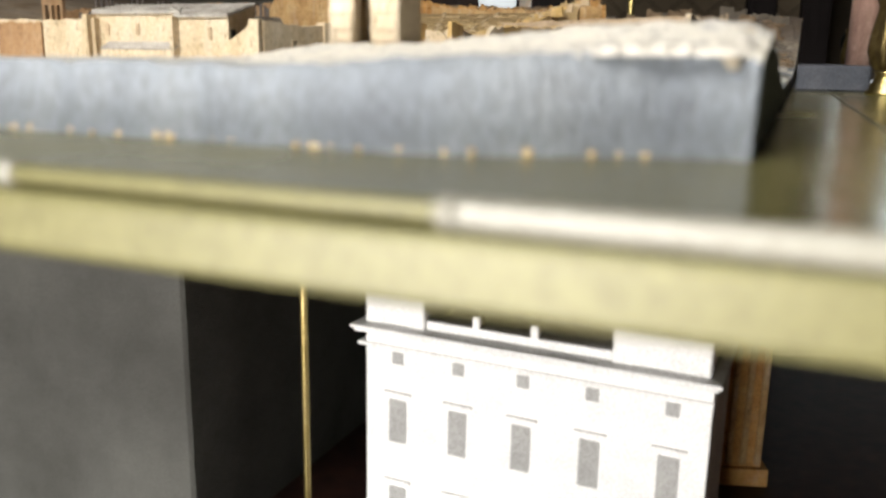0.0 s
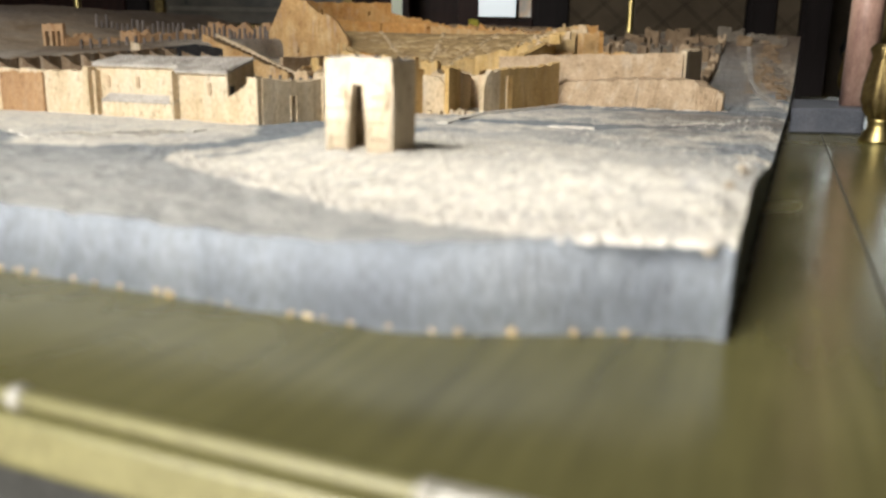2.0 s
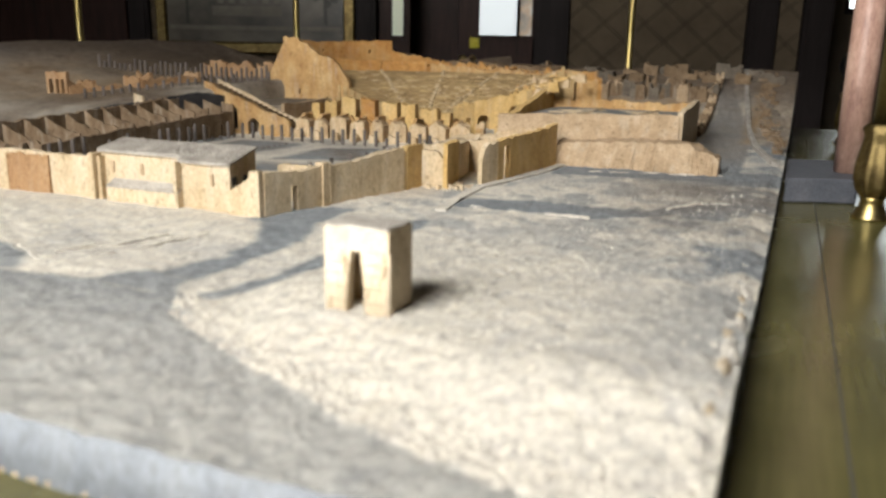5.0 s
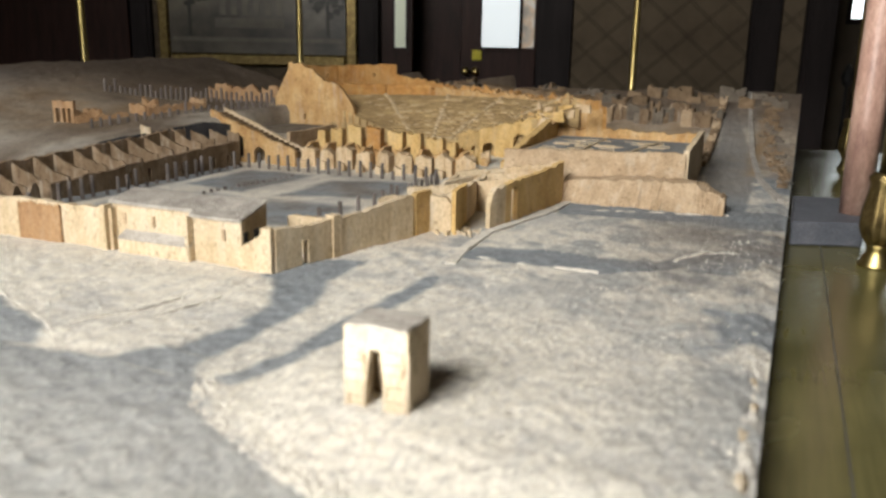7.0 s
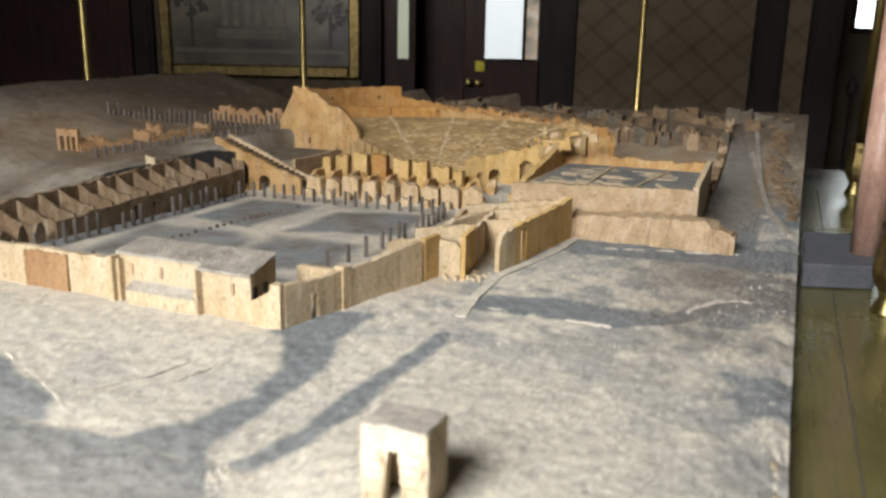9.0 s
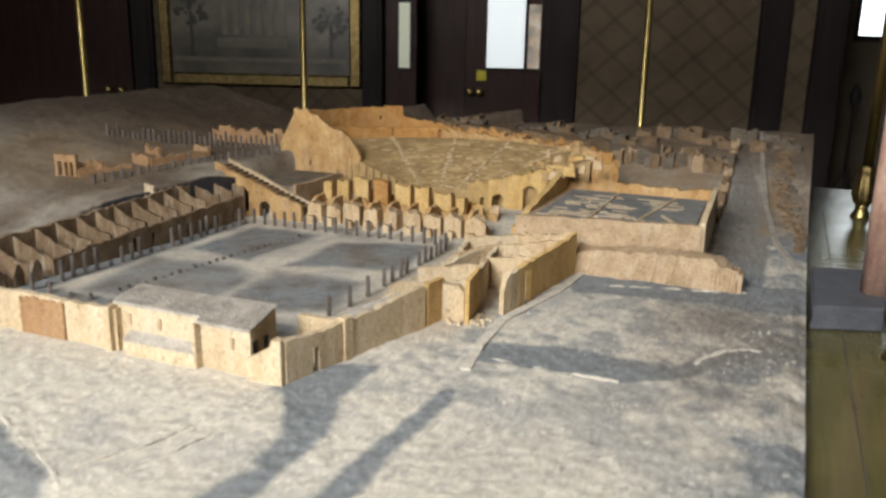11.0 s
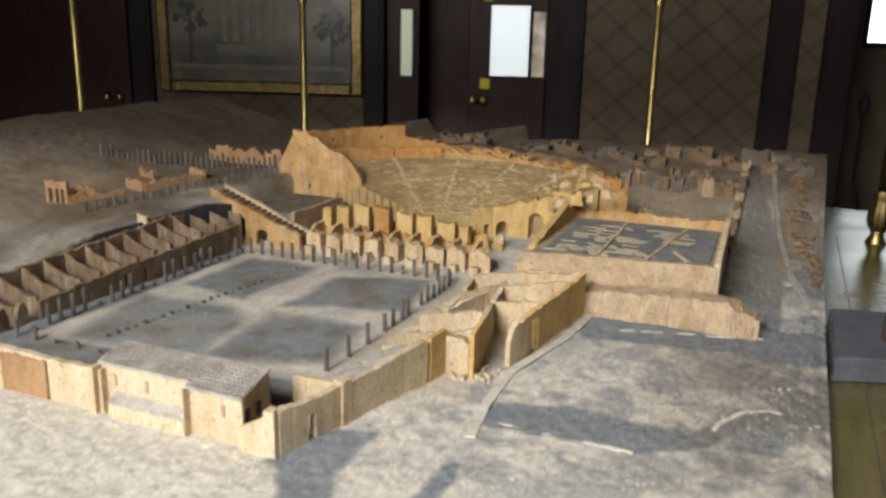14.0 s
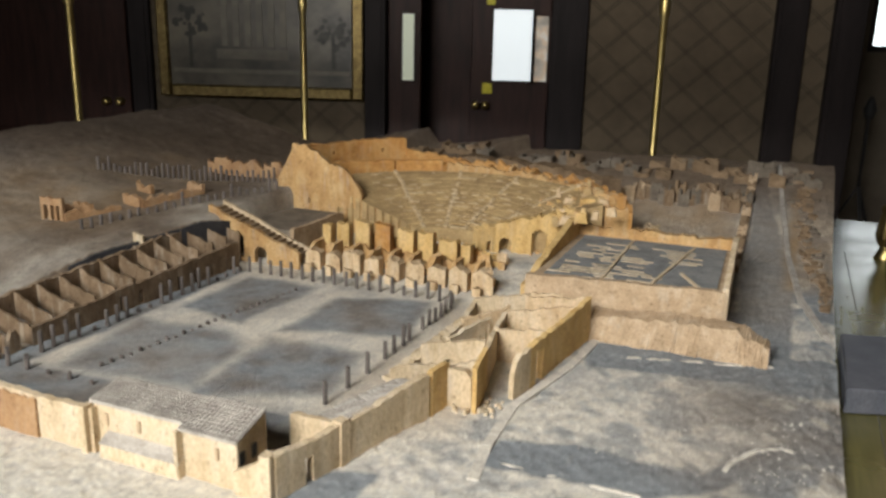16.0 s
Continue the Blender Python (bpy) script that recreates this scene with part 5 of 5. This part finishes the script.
add("square_floor", bm, CORK_BLUE, square, "blue-grey painted floor")
add("parapet", wall(bmesh.new(), [(1.695, 0.72), (1.705, 0.235)], [1.005, 1.02], 0.9, 0.02, ragged=0.002, seed=240), CORK_TAN, square)
add("parapet", wall(bmesh.new(), [(1.705, 0.235), (2.26, 0.25)], [1.025, 1.035], 0.9, 0.014, ragged=0.004, seed=241), CORK_PALE, square)
add("parapet", wall(bmesh.new(), [(2.26, 0.25), (2.25, 0.72)], [1.02, 1.02], 0.9, 0.03, ragged=0.005, seed=242), CORK, square)
add("passage_wall", wall(bmesh.new(), [(1.73, 0.735), (1.86, 0.728), (2.25, 0.725)], [0.96, 1.0, 1.06], 0.87, 0.02, ragged=0.003, seed=243), CORK_YELLOW, square)
rng = random.Random(41)
for k in range(60):
    a, b = 1.76 + 0.022 * (k % 18), rng.uniform(0.35, 0.66)
    if b < 0.42 and a < 1.95:
        continue
    w = rng.uniform(0.012, 0.045)
    add("seat_strip", block(-b - w, -b + w, a, a + 0.0045, 0.992, 0.9955), CORK_PALE, square)
for ends in ([(1.75, 0.54), (2.2, 0.54)], [(1.75, 0.42), (2.2, 0.36)], [(1.75, 0.28), (1.9, 0.36)]):
    add("aisle", wall(bmesh.new(), ends, [0.998, 0.998], 0.99, 0.008, ragged=0.001, seed=250), CORK_PALE, square)


def rock(ends, tops, foot, depth, seed, mat, parent, name="rock_ledge"):
    """A rough ledge: an uneven slab with a broken face."""
    bm = bmesh.new()
    n = 60
    rows = []
    for k in range(n + 1):
        f = k / n
        i = min(int(f * (len(ends) - 1)), len(ends) - 2)
        g = f * (len(ends) - 1) - i
        a = ends[i][0] + (ends[i + 1][0] - ends[i][0]) * g
        b = ends[i][1] + (ends[i + 1][1] - ends[i][1]) * g
        t = tops[i] + (tops[i + 1] - tops[i]) * g
        j = 0.008 * noise.noise((f * 7, seed, 0)) + 0.006 * noise.noise((f * 26, seed, 3)) + 0.004 * noise.noise((f * 70, seed, 5))
        rows.append([bm.verts.new((*L(a - depth + 1.5 * j, b), foot)), bm.verts.new((*L(a - depth * 0.8 - 1.2 * j, b), (foot + t) / 2)), bm.verts.new((*L(a - depth * 0.6 + j, b), t + j)), bm.verts.new((*L(a + 0.02, b), t + 0.004 - j)), bm.verts.new((*L(a + 0.02, b), foot))])
    for p, q in zip(rows, rows[1:]):
        for i in range(4):
            bm.faces.new((p[i], q[i], q[i + 1], p[i + 1]))
    bm.faces.new(rows[0]), bm.faces.new(rows[-1])
    return add(name, bm, mat, parent, "", False)


rock([(1.655, 0.535), (1.66, 0.35), (1.66, 0.2), (1.65, 0.125)], [0.94, 0.955, 0.955, 0.925], 0.87, 0.06, 3.3, CORK_TAN, square)

# ---- ruins on the upper terrace ----
forum = add("forum_ruin", wall(bmesh.new(), [(1.56, 2.25), (1.56, 2.16)], [1.075, 1.075], 1.0, 0.012, [(0.012, 0.03, 1.0, 1.055), (0.042, 0.055, 1.0, 1.055), (0.065, 0.078, 1.0, 1.055)], 0.004, seed=260), CORK_RUST, model, "small orange cork ruin on the upper terrace")
for k, (ends, h) in enumerate((([(1.56, 2.25), (1.66, 2.22)], 1.075), ([(1.66, 2.22), (1.64, 2.13)], 1.07), ([(1.56, 2.16), (1.72, 2.09)], 1.06), ([(1.78, 2.13), (1.76, 2.04)], 1.075), ([(1.76, 2.04), (1.98, 1.97)], 1.075), ([(1.98, 1.97), (2.0, 2.05)], 1.08), ([(1.9, 2.12), (1.92, 2.2)], 1.07))):
    z0 = land_height(*ends[0])
    add("ruin_wall", wall(bmesh.new(), ends, [z0 + 0.03, z0 + 0.028], z0 - 0.02, 0.014, ragged=0.008, seed=270 + k), CORK_RUST, forum)
rng = random.Random(51)
for k in range(24):
    f = k / 23
    a, b = 1.53 + 0.61 * f, 2.06 - 0.28 * f
    peg(forum, a, b, land_height(a, b) - 0.004, rng.choice((0.026, 0.034, 0.022, 0.05 if f > 0.4 else 0.03)))
for k in range(34):
    f = k / 33
    a, b = 2.0 + 0.27 * f, 2.46 - 0.58 * f
    peg(forum, a, b, land_height(a, b) - 0.004, rng.uniform(0.03, 0.06))
for k in range(14):
    f = k / 13
    a, b = 2.3 + 0.03 * f, 2.2 - 0.4 * f
    z0 = land_height(a, b)
    add("ruin_wall", wall(bmesh.new(), [(a, b), (a + 0.01, b - 0.04)], [z0 + 0.055, z0 + 0.045], z0 - 0.02, 0.02, ragged=0.012, seed=290 + k), CORK_RUST, forum)

# terrace retaining wall; its near-black colour stands for the shade on its face
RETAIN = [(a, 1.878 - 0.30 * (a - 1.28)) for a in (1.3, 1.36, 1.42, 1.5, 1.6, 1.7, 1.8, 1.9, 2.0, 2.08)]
add("retaining_wall", wall(bmesh.new(), RETAIN, [land_height(a + 0.005, b + 0.03) + 0.003 for a, b in RETAIN], 0.9, 0.01, ragged=0.0015, seed=300), RETAIN_SHADE, cells, "retaining wall below the terrace, its shade put in as near-black colour")
add("retaining_pier", wall(bmesh.new(), [(1.5, 1.83), (1.5, 1.795)], [1.025, 1.015], 0.9, 0.008, ragged=0.002, seed=301), CORK_PALE, cells)

# ---- houses by the road and at the back ----
houses = None
rng = random.Random(61)


def house_ruin(a, b, w, d, h, seed, mat):
    global houses
    z0 = land_height(min(a + d / 2, 3.4), b)
    bm = bmesh.new()
    for ends in ([(a, b), (a, b - w)], [(a, b - w), (a + d, b - w)], [(a + d, b - w), (a + d, b)], [(a + d, b), (a, b)]):
        L_ = math.hypot(ends[1][0] - ends[0][0], ends[1][1] - ends[0][1])
        wall(bm, ends, [z0 + h * rng.uniform(0.5, 1.1), z0 + h * rng.uniform(0.5, 1.1)], z0 - 0.04, 0.01, [(L_ * 0.4, L_ * 0.4 + 0.01, z0 - 0.04, z0 + h * 0.5)] if L_ > 0.058 and h > 0.03 else (), 0.0035, 0.008, seed)
    ob = add("house_ruin" if houses else "ruined_houses", bm, mat, houses or model)
    if houses is None:
        houses = tagged(ob, "broken brown cork house walls along the road")
    return ob


for k in range(64):
    f = k / 64
    a = 2.05 + 1.2 * f
    kerb_b = 0.035 + 0.125 * smooth(np.array(a), 2.0, 3.3)
    house_ruin(a, max(float(kerb_b) - rng.uniform(0.015, 0.04 + 0.07 * f), 0.03 - 0.012 * a), rng.uniform(0.01, 0.022 + 0.02 * f), rng.uniform(0.015, 0.05), rng.uniform(0.003, 0.011), 400 + k, rng.choice((CORK_CELL, CORK_BROWN, CORK_BROWN, CORK_GREY)))
add("kerb", wall(bmesh.new(), [(1.86, 0.0), (2.1, 0.06), (2.5, 0.1), (2.9, 0.135), (3.3, 0.165)], [land_height(a, b) + 0.011 for a, b in ((1.86, 0.0), (2.1, 0.06), (2.5, 0.1), (2.9, 0.135), (3.3, 0.165))], 0.87, 0.015, ragged=0.001, seed=600), ROOF, houses, "low grey kerb along the road")
for k in range(26):
    house_ruin(2.80 + 0.07 * rng.random(), 0.72 - 0.018 * k, 0.03, 0.06, rng.uniform(0.03, 0.07), 440 + k, rng.choice((CORK_BROWN, CORK_CELL, CORK_TAN, CORK_GREY)))
for k in range(16):
    house_ruin(2.30 + 0.3 * rng.random(), 0.64 - 0.024 * k, 0.04, 0.05, rng.uniform(0.01, 0.03), 470 + k, rng.choice((CORK, CORK_TAN, CORK_PALE)))
for k in range(40):
    house_ruin(3.02 + 0.2 * rng.random(), 1.7 - 0.042 * k, 0.05, 0.07, rng.uniform(0.02, 0.05), 500 + k, rng.choice((CORK_BROWN, CORK_GREY, CORK_BROWN)))
for k in range(18):
    house_ruin(2.28 + 0.045 * k, 0.26, 0.02, 0.04, rng.uniform(0.02, 0.045), 560 + k, rng.choice((CORK_TAN, CORK_BROWN)))

# tumbled blocks round the theatre's entry and the stage
rng = random.Random(71)
rubble = bmesh.new()
for k in range(150):
    a, b = rng.uniform(2.2, 2.5), rng.uniform(0.68, 0.95)
    if k % 3 == 0:
        a, b = rng.uniform(1.9, 2.1), rng.uniform(0.95, 1.45)
    z0 = 0.9 if k % 3 == 0 else land_height(a, b)
    s = rng.uniform(0.004, 0.012)
    hexa(rubble, (L(a, b), L(a + s * 0.3, b - s)), (L(a + s, b + s * 0.2), L(a + s * 1.2, b - s)), (z0 - 0.01, z0 - 0.01), (z0 + s * rng.uniform(0.6, 1.6), z0 + s))
tagged(add("rubble", rubble, CORK, theatre, "loose ochre cork rubble"), kind="stuff")

# scrub: small uneven clumps over the pale ground, thick along its front border
rng = random.Random(81)
verts, faces = [], []
for k in range(2600):
    if k < 900:
        f = rng.random()
        b = 0.01 + 0.59 * f
        a = float(scrub_border(b)) + abs(rng.gauss(0, 0.02)) - 0.003
    else:
        a, b = rng.uniform(0.02, 1.35), rng.uniform(0.01, 0.62)
        if b > 0.12 + 0.5 * (a + 0.1) or (0.88 < a < 1.05) or (a > 0.25 and b > 0.56):
            continue
    z0 = land_height(a, b)
    s = rng.uniform(0.0018, 0.0045) * (1.25 if k < 900 else 0.8)
    base = len(verts)
    n = 5
    th = rng.uniform(0, 6.28)
    for q in range(n):
        r = s * rng.uniform(0.7, 1.3)
        verts.append((-b + r * math.cos(th + q * math.tau / n), a + r * math.sin(th + q * math.tau / n), z0 - 0.003))
    verts.append((-b + rng.uniform(-0.4, 0.4) * s, a + rng.uniform(-0.4, 0.4) * s, z0 + s * rng.uniform(0.5, 1.3)))
    faces += [(base + q, base + (q + 1) % n, base + n) for q in range(n)]
me = bpy.data.meshes.new("scrub")
me.from_pydata(verts, [], faces)
me.materials.append(SCRUB)
ob = new("scrub", me)
ob.parent = model
me.polygons.foreach_set("use_smooth", [True] * len(me.polygons))
tagged(ob, "small cream scrub clumps on the painted ground", kind="stuff")

# low wall traces on the mound and round the paths
for k, ends in enumerate(([(0.402, 1.121), (0.318, 0.931), (0.288, 0.88)], [(1.09, 0.176), (1.131, 0.167), (1.2, 0.124), (1.225, 0.087), (1.192, 0.004)], [(0.884, 0.552), (1.0, 0.57), (1.18, 0.578), (1.43, 0.525), (1.6, 0.512)], [(1.529, 0.436), (1.62, 0.113)], [(0.958, 0.575), (0.953, 0.43), (0.95, 0.29)], [(0.3, 0.85), (0.404, 0.815), (0.565, 0.785)], [(0.31, 0.905), (0.42, 0.86), (0.5, 0.845)])):
    add("wall_trace", wall(bmesh.new(), ends, [land_height(a, b) + (0.0014, 0.0008, 0.004, 0.0008, 0.001, 0.0012, 0.0012)[k] for a, b in ends], 0.87, (0.0045, 0.009, 0.02, 0.01, 0.005, 0.004, 0.004)[k], ragged=0.0007 if k == 2 else 0.002, seed=620 + k), SCRUB, terrain)
